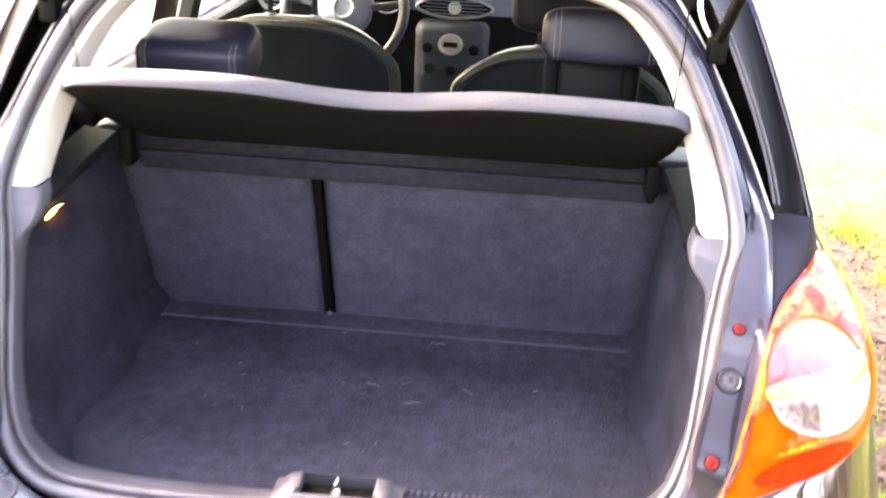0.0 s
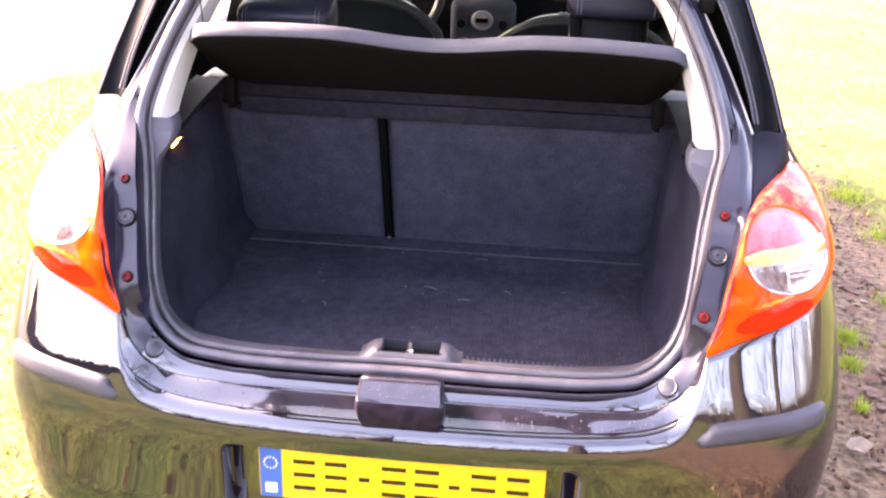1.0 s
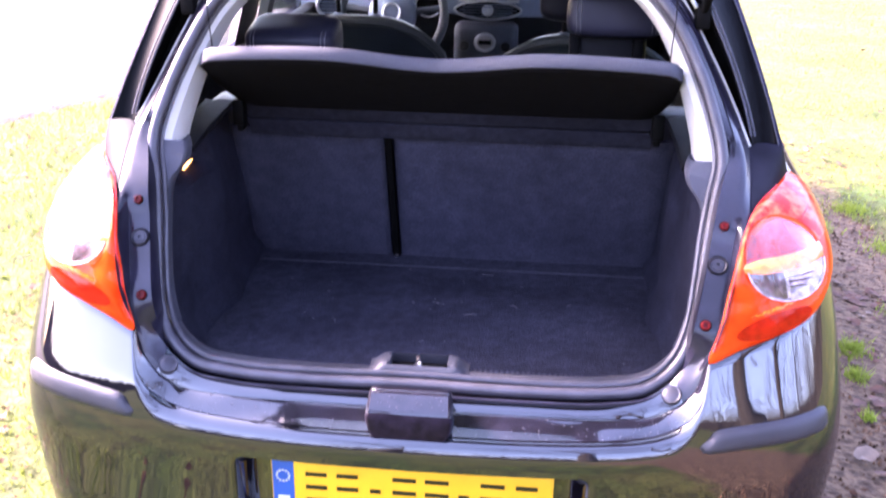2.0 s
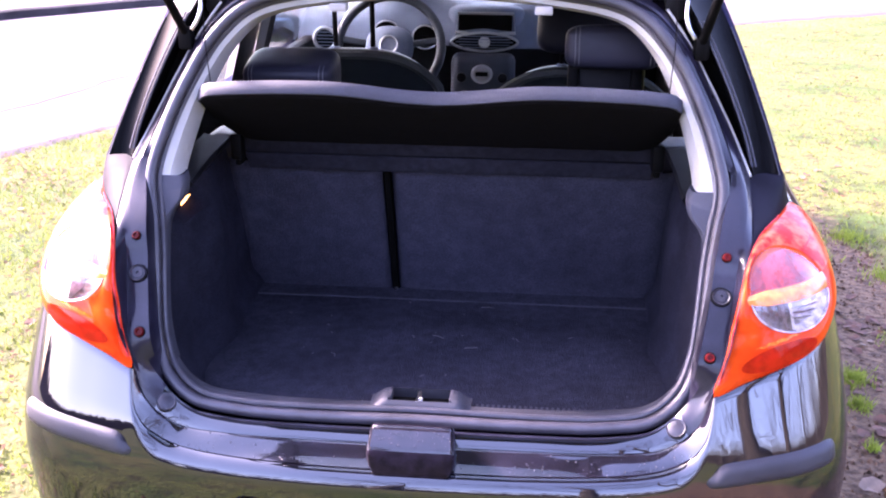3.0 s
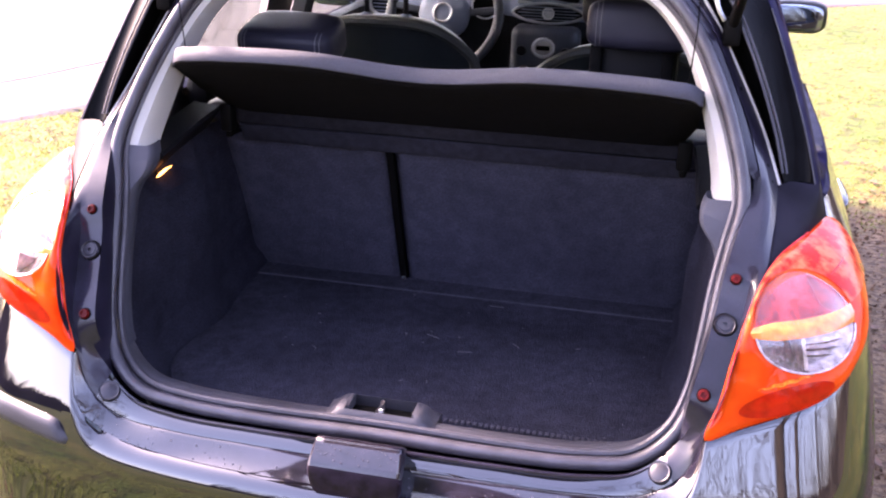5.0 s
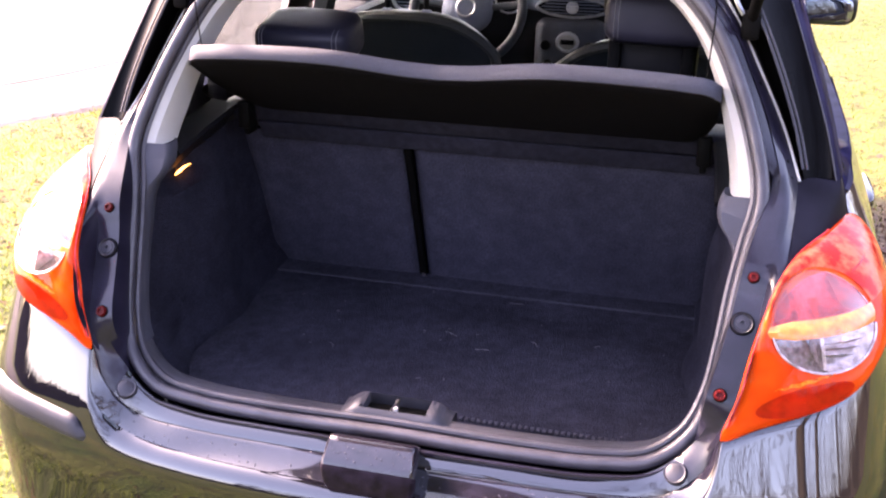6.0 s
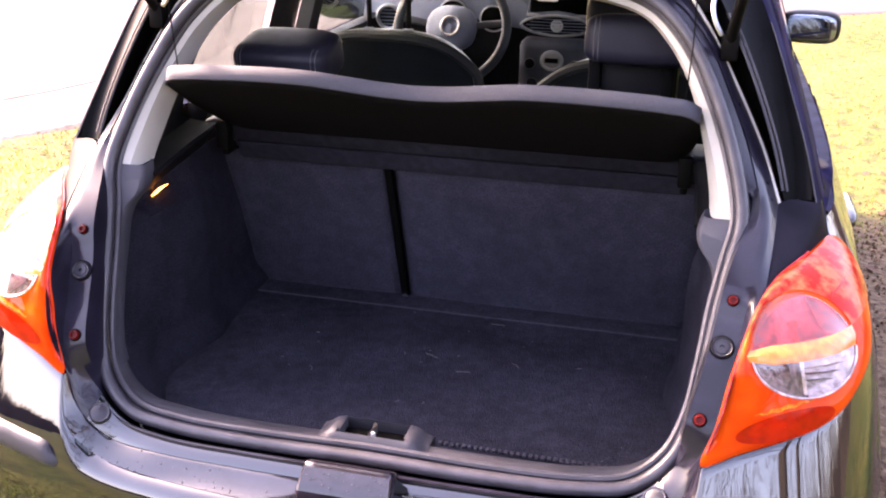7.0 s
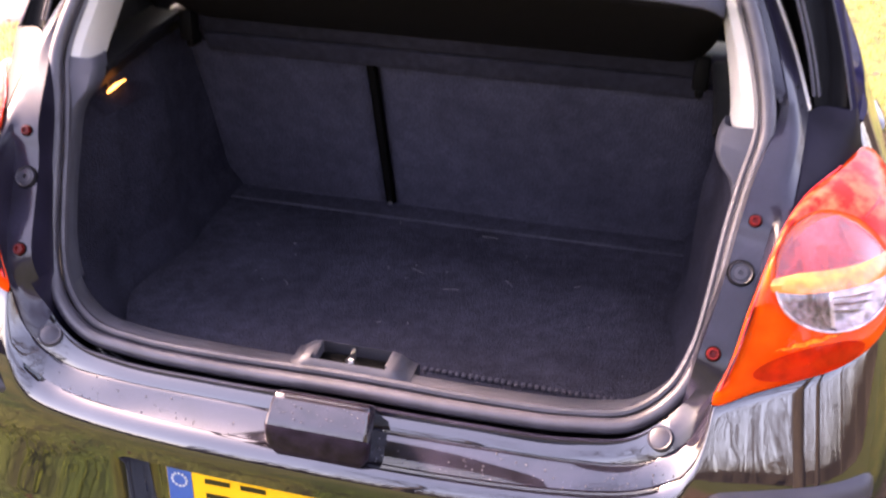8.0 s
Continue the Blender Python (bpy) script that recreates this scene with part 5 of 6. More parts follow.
part("display_bezel", mesh_of("display_bezel", *tube([(-.104, 2.134, 1.014), (.112, 2.134, 1.014), (.104, 2.140, 1.082), (-.094, 2.140, 1.082)], .0055, 6, True), SILVER), dash, "silver display bezel")
part("display", mesh_of("display", *block(-.095, .100, 2.130, 2.16, 1.020, 1.078, .006), BLACK), dash, "dark display screen")


def oval_ring(cx, cy, cz, a, b, r, n=40, power=2.6):
    e = 2 / power
    return tube([(cx + a * math.copysign(abs(math.cos(t)) ** e, math.cos(t)), cy, cz + b * math.copysign(abs(math.sin(t)) ** e, math.sin(t))) for t in [k * math.tau / n for k in range(n)]], r, 6, True)


part("vent_surround", mesh_of("vent_surround", *oval_ring(.003, 2.098, .986, .120, .033, .005, power=1.75), SILVER), dash, "silver vent surround")
part("vent_back", mesh_of("vent_back", *moved(cushion(.236, .03, .064, 1.9), Matrix.Translation((.003, 2.110, .986))), BLACK), dash)
for k in range(-2, 3):
    part("vent_slat", mesh_of("vent_slat", *block(-.100 + .012 * abs(k), .106 - .012 * abs(k), 2.092, 2.102, .986 + k * .010 - .0015, .986 + k * .010 + .0015, .001), DASH), dash)
part("vent_badge", mesh_of("vent_badge", *moved(disc(.021, .01, 24, ((1, 0), (.85, .004), (.7, .001), (.3, .003))), facing((.003, 2.094, .986), (0, -1, .1))), SILVER), dash)
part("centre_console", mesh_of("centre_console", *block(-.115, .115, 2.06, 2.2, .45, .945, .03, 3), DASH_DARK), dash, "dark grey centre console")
part("radio_ring", mesh_of("radio_ring", *oval_ring(-.002, 2.052, .879, .034, .029, .006, power=2.0), SILVER), dash, "silver oval ring round the clock display")
part("radio_face", mesh_of("radio_face", *moved(cushion(.062, .02, .052, 2.2), Matrix.Translation((-.002, 2.056, .879))), TRIM_LIGHT), dash)
part("radio_display", mesh_of("radio_display", *block(-.024, .020, 2.042, 2.05, .872, .888, .002), BLACK), dash)
for x, z in ((-.075, .865), (.072, .865), (-.065, .80), (0, .795), (.065, .80)):
    part("knob", mesh_of("knob", *moved(disc(.018, .015, 20, ((1, 0), (.9, .010), (.5, .012))), facing((x, 2.056, z), (0, -1, .15))), DARK_PLASTIC), dash)
for x in (-.58, .60):
    part("round_vent_ring", mesh_of("round_vent_ring", *oval_ring(x, 2.11, .985, .040, .040, .007, 30, 2.0), SILVER), dash)
    part("round_vent", mesh_of("round_vent", *moved(disc(.037, .02, 24, ((1, 0), (.9, .004), (.5, .0))), facing((x, 2.118, .985), (0, -1, 0))), BLACK), dash)
    for k in range(-2, 3):
        part("vent_slat", mesh_of("vent_slat", *block(x - .03, x + .03, 2.108, 2.112, .985 + k * .012 - .0015, .985 + k * .012 + .0015, 0), DASH), dash)
for x, z in ((-.352, 1.012), (-.212, .998)):
    part("dial_ring", mesh_of("dial_ring", *oval_ring(x, 2.105, z, .046, .042, .0032, 30, 2.0), SILVER), dash)
    part("dial", mesh_of("dial", *moved(disc(.045, .02, 24, ((1, 0), (.5, .002))), facing((x, 2.112, z), (0, -1, .2))), BLACK), dash)
part("gear_lever", mesh_of("gear_lever", *join(tube([(-.01, 1.86, .50), (-.01, 1.85, .66)], .008, 8), moved(cushion(.045, .05, .06, 2.4), Matrix.Translation((-.01, 1.85, .69)))), SILVER), dash)

wheel = new("steering_wheel")
wheel.parent = car
wm = pose(-.318, 1.945, .985, 65, 0, 0)
part("rim", mesh_of("rim", *moved(tube([(.18 * math.cos(k * math.tau / 48), .18 * math.sin(k * math.tau / 48), 0) for k in range(48)], .016, 10, True), wm), WHEEL_GREY), wheel)
part("hub", mesh_of("hub", *moved(cushion(.17, .15, .05, 2.5), wm), DASH), wheel)
for a in (0.15, math.pi - .15, -1.15, -1.99):
    part("spoke", mesh_of("spoke", *moved(tube([(.06 * math.cos(a), .06 * math.sin(a), 0), (.175 * math.cos(a), .175 * math.sin(a), 0)], .012, 8, flat=.6), wm), WHEEL_GREY), wheel)
for z in (.028, -.028):
    part("hub_badge", mesh_of("hub_badge", *moved(tube([(.030 * math.cos(k * math.tau / 30), .030 * math.sin(k * math.tau / 30), z) for k in range(30)], .0038, 6, True), wm), SILVER), wheel)
part("tunnel", mesh_of("tunnel", *block(-.10, .10, 1.30, 2.15, .30, .52, .03), DASH), car)
part("cabin_floor", mesh_of("cabin_floor", *block(-.70, .70, .85, 2.7, .28, .34, .01), BLACK), car)

# ---- outside mirrors, door handles, shut lines ----
for s in (1, -1):
    mir = new("wing_mirror")
    mir.parent = car
    part("mirror_housing", mesh_of("mirror_housing", *moved(cushion(.190, .12, .108, 3.4, 28, 14), pose(.818 * s, 2.322, .994, 0, 0, -4 * s)), DARK_PLASTIC), mir, "black mirror housing")
    part("mirror_glass", mesh_of("mirror_glass", *moved(cushion(.160, .012, .088, 4.0, 28, 10), pose(.812 * s, 2.260, .995, -3, 0, -10 * s)), MIRROR_GLASS), mir, "mirror glass reflecting trees")
    part("mirror_arm", mesh_of("mirror_arm", *side(tube([(.68, 2.36, .955), (.75, 2.335, .975)], .022, 8), s), PAINT), mir)
    for y in (.90, 1.95):
        part("door_handle", mesh_of("door_handle", *side(moved(cushion(.032, .19, .038, 2.8), pose(.790 if y < 1 else .786, y, .824)), s), PAINT), car, "glossy door handle")
    for y in (1.53, 2.55):
        i = next(k for k in range(200, 899) if PLAN_Y[k] > y)
        part("shut_line", mesh_of("shut_line", *side(tube([flank(i, z) + Vector((.0015, 0, 0)) for z in (.30, .5, .7, .85, .95)], .003, 5), s), BLACK), car)
    at = lambda yy: next(k for k in range(150, 899) if PLAN_Y[k] > yy)
    pts = [flank(at(1.28), .955), flank(at(1.16), .915), flank(at(1.05), .885), flank(at(.98), .83), flank(at(1.0), .75), flank(at(1.05), .62), flank(at(1.08), .4), flank(at(1.08), .3)]
    part("shut_line", mesh_of("shut_line", *side(tube([p + Vector((.0015, 0, 0)) for p in curve_through(pts, 24)], .003, 5), s), BLACK), car)
    ledge_at = [k for k in range(100, 700, 5) if .13 < PLAN_Y[k] < 2.5]
    part("belt_ledge", mesh_of("belt_ledge", *side(grid([[flank(k, .9535), flank(k, .9555) + Vector((-.004, 0, .002)), flank(k, .9555) + Vector((-.045, 0, .000))] for k in ledge_at]), s), PILLAR_SKY_BLUE), car)
    part("belt_strip", mesh_of("belt_strip", *side(tube([(.706, .82, .950), (.720, 1.5, .950), (.718, 2.45, .950)], .008, 6), s), DARK_PLASTIC), car)

# ---- tailgate raised on its struts ----
gate = new("tailgate")
gate.parent = car
tagged(gate, "black tailgate standing open on two gas struts")
hinge_p, tip = Vector((0, .50, 1.40)), Vector((0, -.42, 1.98))
along = tip - hinge_p
lift = Vector((0, .533, .846))
def gate_point(x, a, up):
    bow = .06 * math.sin(math.pi * a)
    return hinge_p + along * a + lift * (bow + up) + Vector((x, 0, 0))
def gate_w(a):
    return .47 + .11 * step(0, .5, a)


def gate_panel(x0, x1, ga):
    return join(grid([[gate_point((x0 + (x1 - x0) * j / 8) * gate_w(a), a, u) for a in ga] for j in range(9) for u in (0,)]), grid([[gate_point((x0 + (x1 - x0) * j / 8) * gate_w(a), a, .04) for a in ga] for j in range(9)]))
part("lower_panel", mesh_of("lower_panel", *gate_panel(-1, 1, [.58 + .42 * k / 8 for k in range(9)]), PAINT), gate)
part("side_frame", mesh_of("side_frame", *gate_panel(-1, -.84, [.62 * k / 8 for k in range(9)]), PAINT), gate)
part("side_frame", mesh_of("side_frame", *gate_panel(.84, 1, [.62 * k / 8 for k in range(9)]), PAINT), gate)
part("upper_frame", mesh_of("upper_frame", *gate_panel(-.86, .86, [0, .03, .06, .09]), PAINT), gate)
gl = part("rear_window", mesh_of("rear_window", *slab([[gate_point((-.86 + 1.72 * j / 8) * gate_w(a), a, .02) for a in [.07 + .53 * k / 8 for k in range(9)]] for j in range(9)], (0, .002, .0035)), GLASS), gate)
gl.visible_shadow = False
for s in (1, -1):
    st = new("gas_strut")
    st.parent = car
    a, b = Vector((.500 * s, .425, 1.235)), Vector((.553 * s, -.010, 1.735))
    part("strut_body", mesh_of("strut_body", *tube([a, a.lerp(b, .50)], .009, 10), BLACK), st, "black gas strut")
    part("strut_rod", mesh_of("strut_rod", *tube([a.lerp(b, .45), b], .005, 8), STEEL), st)
    part("strut_foot", mesh_of("strut_foot", *moved(block(-.014, .014, -.014, .014, -.022, .022, .005), Matrix.Translation(a + Vector((0, .004, -.01)))), BLACK), st)
    part("strut_cable", mesh_of("strut_cable", *side(tube(curve_through([(.470, .445, 1.31), (.468, .432, 1.285), (.474, .425, 1.262), (.486, .420, 1.243)], 12), .004, 6), s), STEEL), st)
    part("hinge_bracket", mesh_of("hinge_bracket", *side(block(.43, .47, .465, .49, 1.27, 1.36, .008), s), DARK_PLASTIC), st)

# ---- ground ----
EDGE = [(-9.0, -6.0, 0), (-5.6, -1.0, 0), (-4.2, 1.6, 0), (-3.26, 3.43, 0), (-2.62, 4.75, 0), (-1.5, 6.8, 0), (0.1, 8.8, 0), (2.1, 10.5, 0), (4.8, 12.2, 0), (8.5, 13.9, 0), (16, 16.5, 0)]
edge_line = curve_through(EDGE, 90)


def mud_amount(x, y):
    strip = step(.75, 1.0, x) * step(2.35 - .16 * max(y, 0), 1.55, x) if y < 8 else 0
    worn = .15 * step(-.25, -.7, y) * step(-6, -4, y) * step(2.6, 1.5, abs(x - .3))
    return worn + .85 * strip * step(4.6, 2.3, y) * step(-6, -2, y) + .75 * step(1.05, .75, abs(x)) * step(-.1, .4, y) * step(4.2, 3.8, y)


gx = [-400, -150, -60, -25, -12] + [-8 + .2 * k for k in range(91)] + [12, 16, 25, 60, 150, 400]
gy = [-400, -150, -60, -25, -12, -8] + [-5 + .2 * k for k in range(101)] + [17, 20, 30, 60, 150, 400]
verts = [(x, y, .012 * noise.noise(Vector((x * 1.3, y * 1.3, 0))) + .008 * noise.noise(Vector((x * 5, y * 5, 2))) - .012 if abs(x) < 12 and abs(y) < 16 else -.012) for x in gx for y in gy]
k = len(gy)
me = mesh_of("ground", verts, [(i * k + j, (i + 1) * k + j, (i + 1) * k + j + 1, i * k + j + 1) for i in range(len(gx) - 1) for j in range(k - 1)], SOIL)
att = me.attributes.new("mud", "FLOAT", "POINT")
att.data.foreach_set("value", [mud_amount(v.co.x, v.co.y) for v in me.vertices])
ground = tagged(part("ground", me), "short mossy grass with a bare muddy strip", kind="structure")

out_n = []
for i, p in enumerate(edge_line):
    t = (edge_line[min(i + 1, 89)] - edge_line[max(i - 1, 0)]).normalized()
    out_n.append(Vector((-t.y, t.x, 0)))
edge_line = [p + n * (.10 * noise.noise(Vector((i * .9, 0, 0))) + .05 * noise.noise(Vector((i * 2.3, 4, 0)))) for i, (p, n) in enumerate(zip(edge_line, out_n))]
road_cols = [[p - n * .12 + Vector((0, 0, -.03)), p - n * .03 + Vector((0, 0, .004))] + [p + n * w + Vector((0, 0, .010)) for w in (.0, .8, 1.8, 3.2, 4.4, 5.45)] + [p + n * 5.5 + Vector((0, 0, -.03))] for p, n in zip(edge_line, out_n)]
tagged(part("road", mesh_of("road", *grid(road_cols), ROAD)), "pale sunlit road surface", kind="structure")


far_kerb = [[p + n * 5.46 + Vector((0, 0, -.03)), p + n * 5.46 + Vector((0, 0, .09)), p + n * 5.49 + Vector((0, 0, .11)), p + n * 5.62 + Vector((0, 0, .11)), p + n * 5.64 + Vector((0, 0, -.03))] for p, n in zip(edge_line[12:], out_n[12:])]
tagged(part("kerb", mesh_of("kerb", *grid(far_kerb), KERB_STONE)), "grey kerb along the far side of the road", kind="structure")
streak = curve_through([(-4.4, 3.2, 0), (-3.75, 4.5, 0), (-3.54, 5.14, 0), (-3.39, 5.7, 0), (-3.27, 6.4, 0), (-2.7, 7.7, 0)], 40)
tagged(part("dirt_streak", mesh_of("dirt_streak", *grid([[p + Vector((w * (1 + .6 * noise.noise(Vector((i * .6, w * 5, 0)))), 0, .0145)) for w in (-.07, -.03, .03, .06)] for i, p in enumerate(streak)]), ROAD_DIRT)), "brownish damp dirt streak on the road", kind="structure")


def road_side(x, y):
    best = min(range(90), key=lambda i: (edge_line[i].x - x) ** 2 + (edge_line[i].y - y) ** 2)
    return (Vector((x, y, 0)) - edge_line[best]).dot(out_n[best])


# grass, leaves
rng = random.Random(4)
V, Fc = [], []
count = 0
while count < 90000:
    if rng.random() < .45:
        x, y = rng.uniform(-3.6, -.72), rng.uniform(-.4, 5.2)
    else:
        x, y = rng.uniform(.8, 6.5), rng.uniform(-.2, 12.0) ** 1.0
        if rng.random() < y / 18:
            continue
    m = mud_amount(x, y) + .55 * noise.noise(Vector((x * 3, y * 3, 0)))
    if m > .45 or (abs(x) < .86 and y > -.02) or road_side(x, y) > rng.uniform(-.06, .06):
        continue
    h = rng.uniform(.005, .014)
    a = rng.uniform(0, math.tau)
    wd = rng.uniform(.0018, .0038)
    lean = Vector((rng.gauss(0, 1.1), rng.gauss(0, 1.1), 0)) * h
    d = Vector((math.cos(a), math.sin(a), 0)) * wd
    base = Vector((x, y, -.012))
    o = len(V)
    V += [base - d, base + d, base + lean + Vector((0, 0, h + .01))]
    Fc.append((o, o + 1, o + 2))
    count += 1
me = bpy.data.meshes.new("grass")
me.from_pydata([tuple(v) for v in V], [], Fc)
me.materials.append(GRASS)
tagged(part("grass", me), "short winter grass blades with moss", kind="stuff")

# small green tufts left standing on the mud
V, Fc = [], []
for tx, ty, rad, n in ((1.27, 1.54, .075, 340), (1.24, 1.36, .045, 150), (1.43, 1.45, .06, 200), (1.52, 1.84, .07, 240), (1.20, 1.10, .03, 60), (1.66, 2.52, .12, 140), (1.46, 2.75, .09, 200), (1.66, 3.0, .14, 320)):
    for k in range(n):
        r, a = rad * abs(rng.gauss(0, .55)), rng.uniform(0, math.tau)
        base = Vector((tx + r * math.cos(a), ty + r * 1.2 * math.sin(a), -.012))
        h = rng.uniform(.016, .040) * (1 - .5 * min(1, r / rad))
        a = rng.uniform(0, math.tau)
        d = Vector((math.cos(a), math.sin(a), 0)) * rng.uniform(.0015, .003)
        o = len(V)
        V += [base - d, base + d, base + Vector((rng.gauss(0, .6), rng.gauss(0, .6), 0)) * h + Vector((0, 0, h + .01))]
        Fc.append((o, o + 1, o + 2))
me = bpy.data.meshes.new("grass_tufts")
me.from_pydata([tuple(v) for v in V], [], Fc)
me.materials.append(TUFT)
tagged(part("grass_tufts", me), "fresh green grass tufts left on the mud", kind="stuff")


# leaf litter and bits of moss among the blades
V, Fc = [], []
while len(Fc) < 14000:
    x, y = (rng.uniform(-3.8, -.72), rng.uniform(-.6, 5.2)) if rng.random() < .5 else (rng.uniform(.85, 6.5), rng.uniform(-.3, 11.5))
    if noise.noise(Vector((x * 1.6, y * 1.6, 9))) < rng.uniform(-.45, .55) or road_side(x, y) > .02:
        continue
    rad, a0, z0 = rng.uniform(.005, .016), rng.uniform(0, math.tau), rng.uniform(.0, .008)
    o = len(V)
    V += [Vector((x + rad * rng.uniform(.6, 1.1) * math.cos(a0 + k * math.tau / 4), y + rad * rng.uniform(.5, 1.0) * math.sin(a0 + k * math.tau / 4), z0 + rng.uniform(-.002, .006))) for k in range(4)]
    Fc.append((o, o + 1, o + 2, o + 3))
me = bpy.data.meshes.new("leaf_litter")
me.from_pydata([tuple(v) for v in V], [], Fc)
me.materials.append(LITTER)
tagged(part("leaf_litter", me), "scattered brown leaf litter on the grass", kind="stuff")

# crumbs of earth, pebbles and leaf bits on the bare strip
V, Fc = [], []
while len(Fc) < 6 * 5200:
    x, y = rng.uniform(.86, 2.3), rng.uniform(-.5, 5.0)
    if mud_amount(x, y) < .3 or noise.noise(Vector((x * 2.5, y * 2.5, 4))) < rng.uniform(-.7, .5):
        continue
    rad = rng.choice((.003, .004, .005, .006, .009))
    a0 = rng.uniform(0, math.tau)
    o = len(V)
    V += [Vector((x + rad * rng.uniform(.6, 1.3) * math.cos(a0 + k * math.tau / 4), y + rad * rng.uniform(.6, 1.3) * math.sin(a0 + k * math.tau / 4), -.016)) for k in range(4)]
    V += [Vector((x + rad * rng.uniform(-.3, .3), y + rad * rng.uniform(-.3, .3), -.012 + rad * rng.uniform(.7, 1.3)))]
    Fc += [(o + k, o + (k + 1) % 4, o + 4) for k in range(4)]
    Fc += [(o, o + 1, o + 2), (o, o + 2, o + 3)]
me = bpy.data.meshes.new("earth_crumbs")
me.from_pydata([tuple(v) for v in V], [], Fc)
me.materials.append(CRUMB)
tagged(part("earth_crumbs", me), "crumbs of dark earth and pebbles on the mud", kind="stuff")


def leaf_mesh(name, size, mat, seed):
    r = random.Random(seed)
    n = 9
    pts = []
    for k in range(n):
        a = k * math.tau / n
        rad = size * (.55 + .45 * abs(math.cos(a * .5))) * r.uniform(.75, 1.1)
        pts.append(Vector((math.cos(a) * rad, math.sin(a) * rad * .7, size * .25 * r.random())))
    v = [Vector((0, 0, .002))] + pts
    return mesh_of(name, v, [(0, 1 + k, 1 + (k + 1) % n) for k in range(n)], mat)


kinds = [leaf_mesh("fallen_leaf", s_, m_, i_) for i_, (s_, m_) in enumerate([(.022, LEAF_BROWN), (.016, LEAF_BROWN), (.028, LEAF_BROWN), (.018, LEAF_PALE)])]
clusters = [(1.40, 1.93, .07), (1.34, 1.55, .07), (1.40, 1.90, .10), (1.30, 1.22, .10)]
for i in range(390):
    if i % 3 == 0:
        x, y = rng.uniform(-3.0, -.85), rng.uniform(.0, 3.0)
    else:
        x, y = rng.uniform(.88, 1.9), rng.uniform(-.3, 4.2)
        if rng.random() < .25:
            x, y = rng.uniform(1.6, 5), rng.uniform(1, 9)
    if i >= 330:
        cx, cy, cr = clusters[i % 4]
        x, y = rng.gauss(cx, cr), rng.gauss(cy, cr)
    ob = part("fallen_leaf", kinds[0 if i % 4 == 0 else 1 if i % 4 == 1 else 2 if i % 9 else 3])
    ob.matrix_world = pose(x, y, -.004, rng.uniform(-20, 20), rng.uniform(-20, 20), rng.uniform(0, 360))
    tagged(ob, "dry brown fallen leaf on the ground" if i % 9 else "pale fallen leaf on the ground", "leaf", "fallen leaves")
big = part("fallen_leaf", leaf_mesh("pale_fallen_leaf", .048, LEAF_PALE, 11))
big.matrix_world = pose(1.117, .873, .006, 8, -6, 30)
tagged(big, "large pale curled fallen leaf on the mud", "leaf", "fallen leaves")


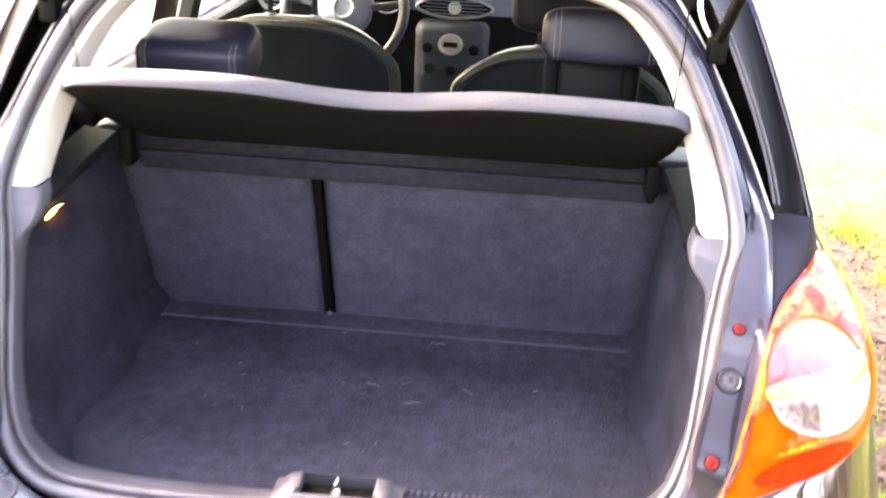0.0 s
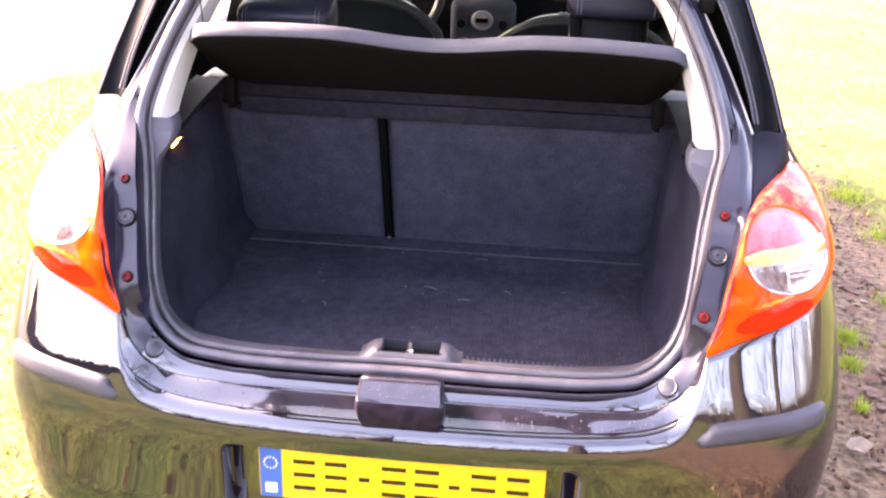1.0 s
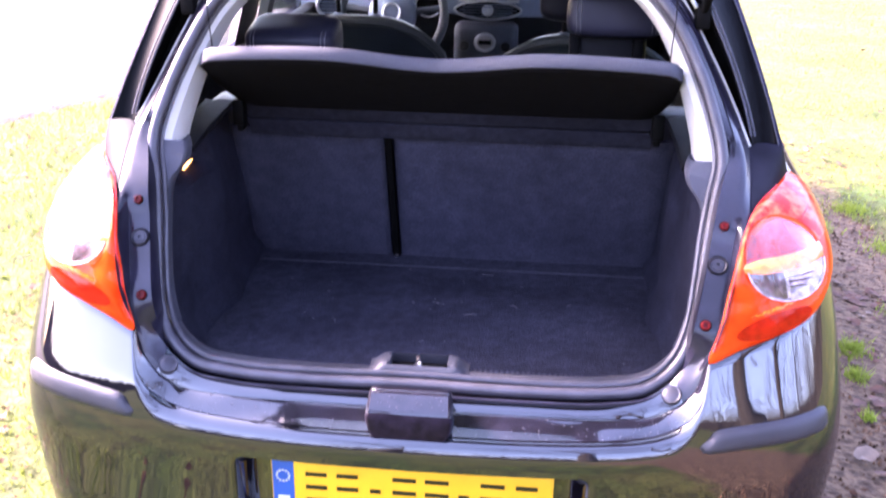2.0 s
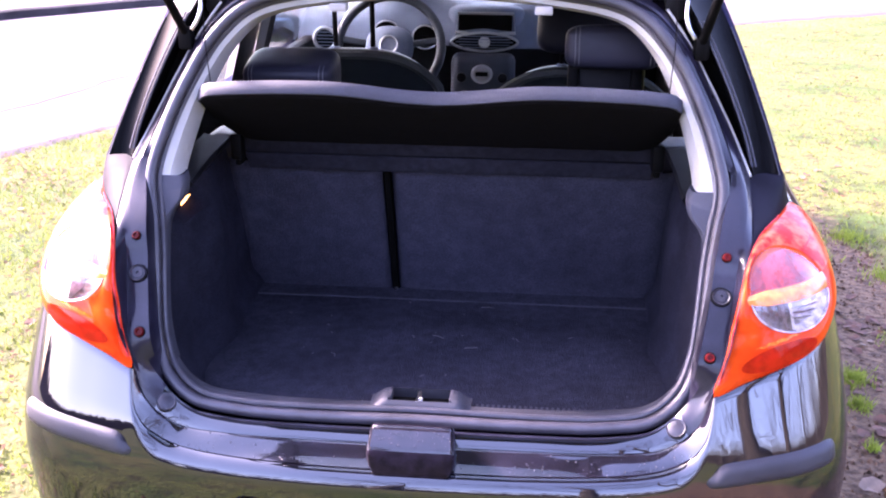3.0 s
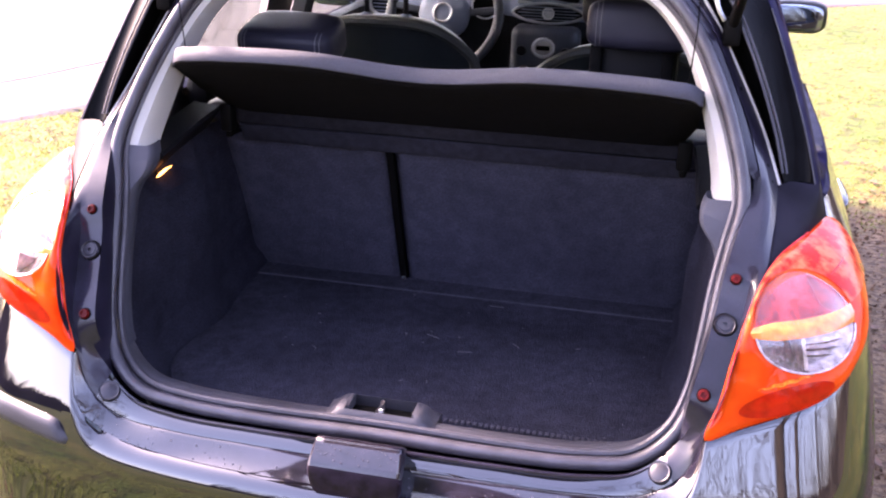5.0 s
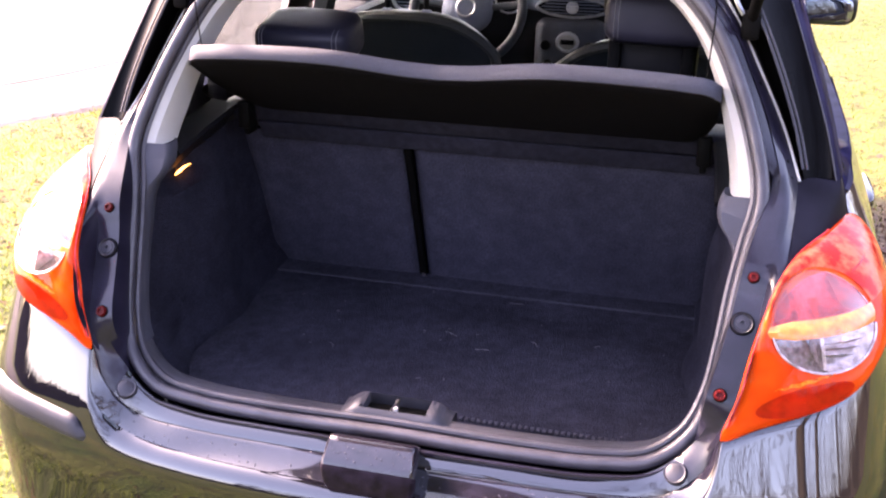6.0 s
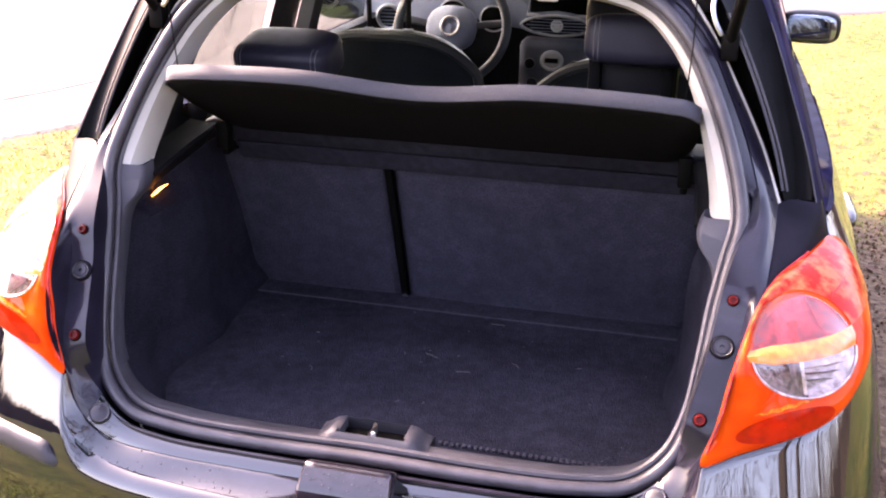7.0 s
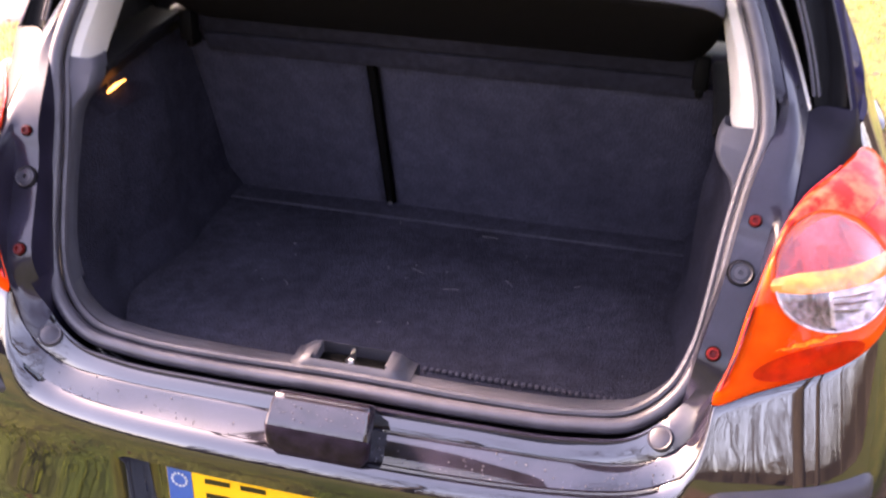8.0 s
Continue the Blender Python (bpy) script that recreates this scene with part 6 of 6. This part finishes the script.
# bare trees that the paint and the mirrors reflect
def tree(x, y, h, r0, seed):
    r = random.Random(seed)
    t = new("bare_tree")
    t.location = (x, y, 0)
    trunk = curve_through([(0, 0, -.1), (r.gauss(0, .1), r.gauss(0, .1), h * .3), (r.gauss(0, .25), r.gauss(0, .25), h * .65), (r.gauss(0, .4), r.gauss(0, .4), h)], 12)
    part("trunk", mesh_of("trunk", *tube(trunk, r0, 9, taper=[1.25 - 1.15 * k / 11 for k in range(12)]), BARK), t)
    for k in range(13):
        p = trunk[3 + k * 8 // 13]
        a = r.uniform(0, math.tau)
        L = h * r.uniform(.18, .34)
        d = Vector((math.cos(a), math.sin(a), r.uniform(.35, 1.1))).normalized()
        limb = curve_through([p, p + d * L * .5 + Vector((0, 0, L * .05)), p + d * L + Vector((0, 0, L * .25))], 6)
        pieces = [tube(limb, r0 * .30, 6, taper=[1, .8, .62, .45, .3, .14])]
        for q in range(9):
            b = limb[1 + q * 5 // 9]
            a2 = r.uniform(0, math.tau)
            d2 = (d + Vector((math.cos(a2), math.sin(a2), r.uniform(-.5, .9))) * .9).normalized()
            e = b + d2 * L * .45 + Vector((0, 0, L * .08))
            pieces.append(tube([b, b + d2 * L * .25, e], r0 * .09, 4, taper=[1, .6, .15]))
            for w in range(5):
                c = b.lerp(e, .3 + .17 * w)
                d3 = (d2 + Vector((r.gauss(0, .8), r.gauss(0, .8), r.gauss(.1, .6)))).normalized()
                pieces.append(tube([c, c + d3 * L * .11, c + d3 * L * .22 + Vector((0, 0, L * r.uniform(-.04, .05)))], r0 * .035, 3, taper=[1, .7, .3]))
        part("limb", mesh_of("limb", *join(*pieces), BARK), t)
    return tagged(t, "tall bare winter tree with dark bark", "tree", "bare trees behind the lawn")


for i, (x, y, h, r0) in enumerate([(8.4, -11.6, 22, .44), (10.6, -11.0, 21, .34), (18, -10, 20, .20), (15.8, -4.9, 18, .16), (3.0, -13.5, 20, .24), (21, -2.5, 13, .22), (24, 4.5, 14, .24), (15, -15, 21, .22), (-2.6, -16, 13, .24)]):
    tree(x, y, h, r0, 61 + i)

# far woods behind the lawn: thin stems and brush
r = random.Random(77)
V, Fc = [], []
for k in range(38000):
    a = radians(r.uniform(16, 268))
    d = r.uniform(27, 46)
    base = Vector((d * math.sin(a), d * math.cos(a), -.05))
    kind = r.random() if a < radians(208) else r.uniform(0, .45)
    if a > radians(208) and k % 3 == 0:
        continue
    across = Vector((math.cos(a), -math.sin(a), 0))
    if kind < .60:
        top, wide = r.uniform(.6, 4.4), r.uniform(.10, .40)
    else:
        top, wide = r.uniform(4, 16) * (.75 + .4 * noise.noise(Vector((a * 9, 0, 7)))), r.uniform(.02, .09)
        if kind > .76:
            base = base + Vector((0, 0, r.uniform(1.5, 11)))
            top, wide = r.uniform(.5, 3.5), r.uniform(.015, .045)
    tip_at = base + across * r.gauss(0, .22 * top if kind > .76 else .3) + Vector((0, 0, top))
    o = len(V)
    V += [base - across * wide, base + across * wide, tip_at]
    Fc.append((o, o + 1, o + 2))
me = bpy.data.meshes.new("far_woods")
me.from_pydata([tuple(v) for v in V], [], Fc)
me.materials.append(BARK)
tagged(part("far_woods", me), "bare brown woods beyond the lawn", kind="stuff")
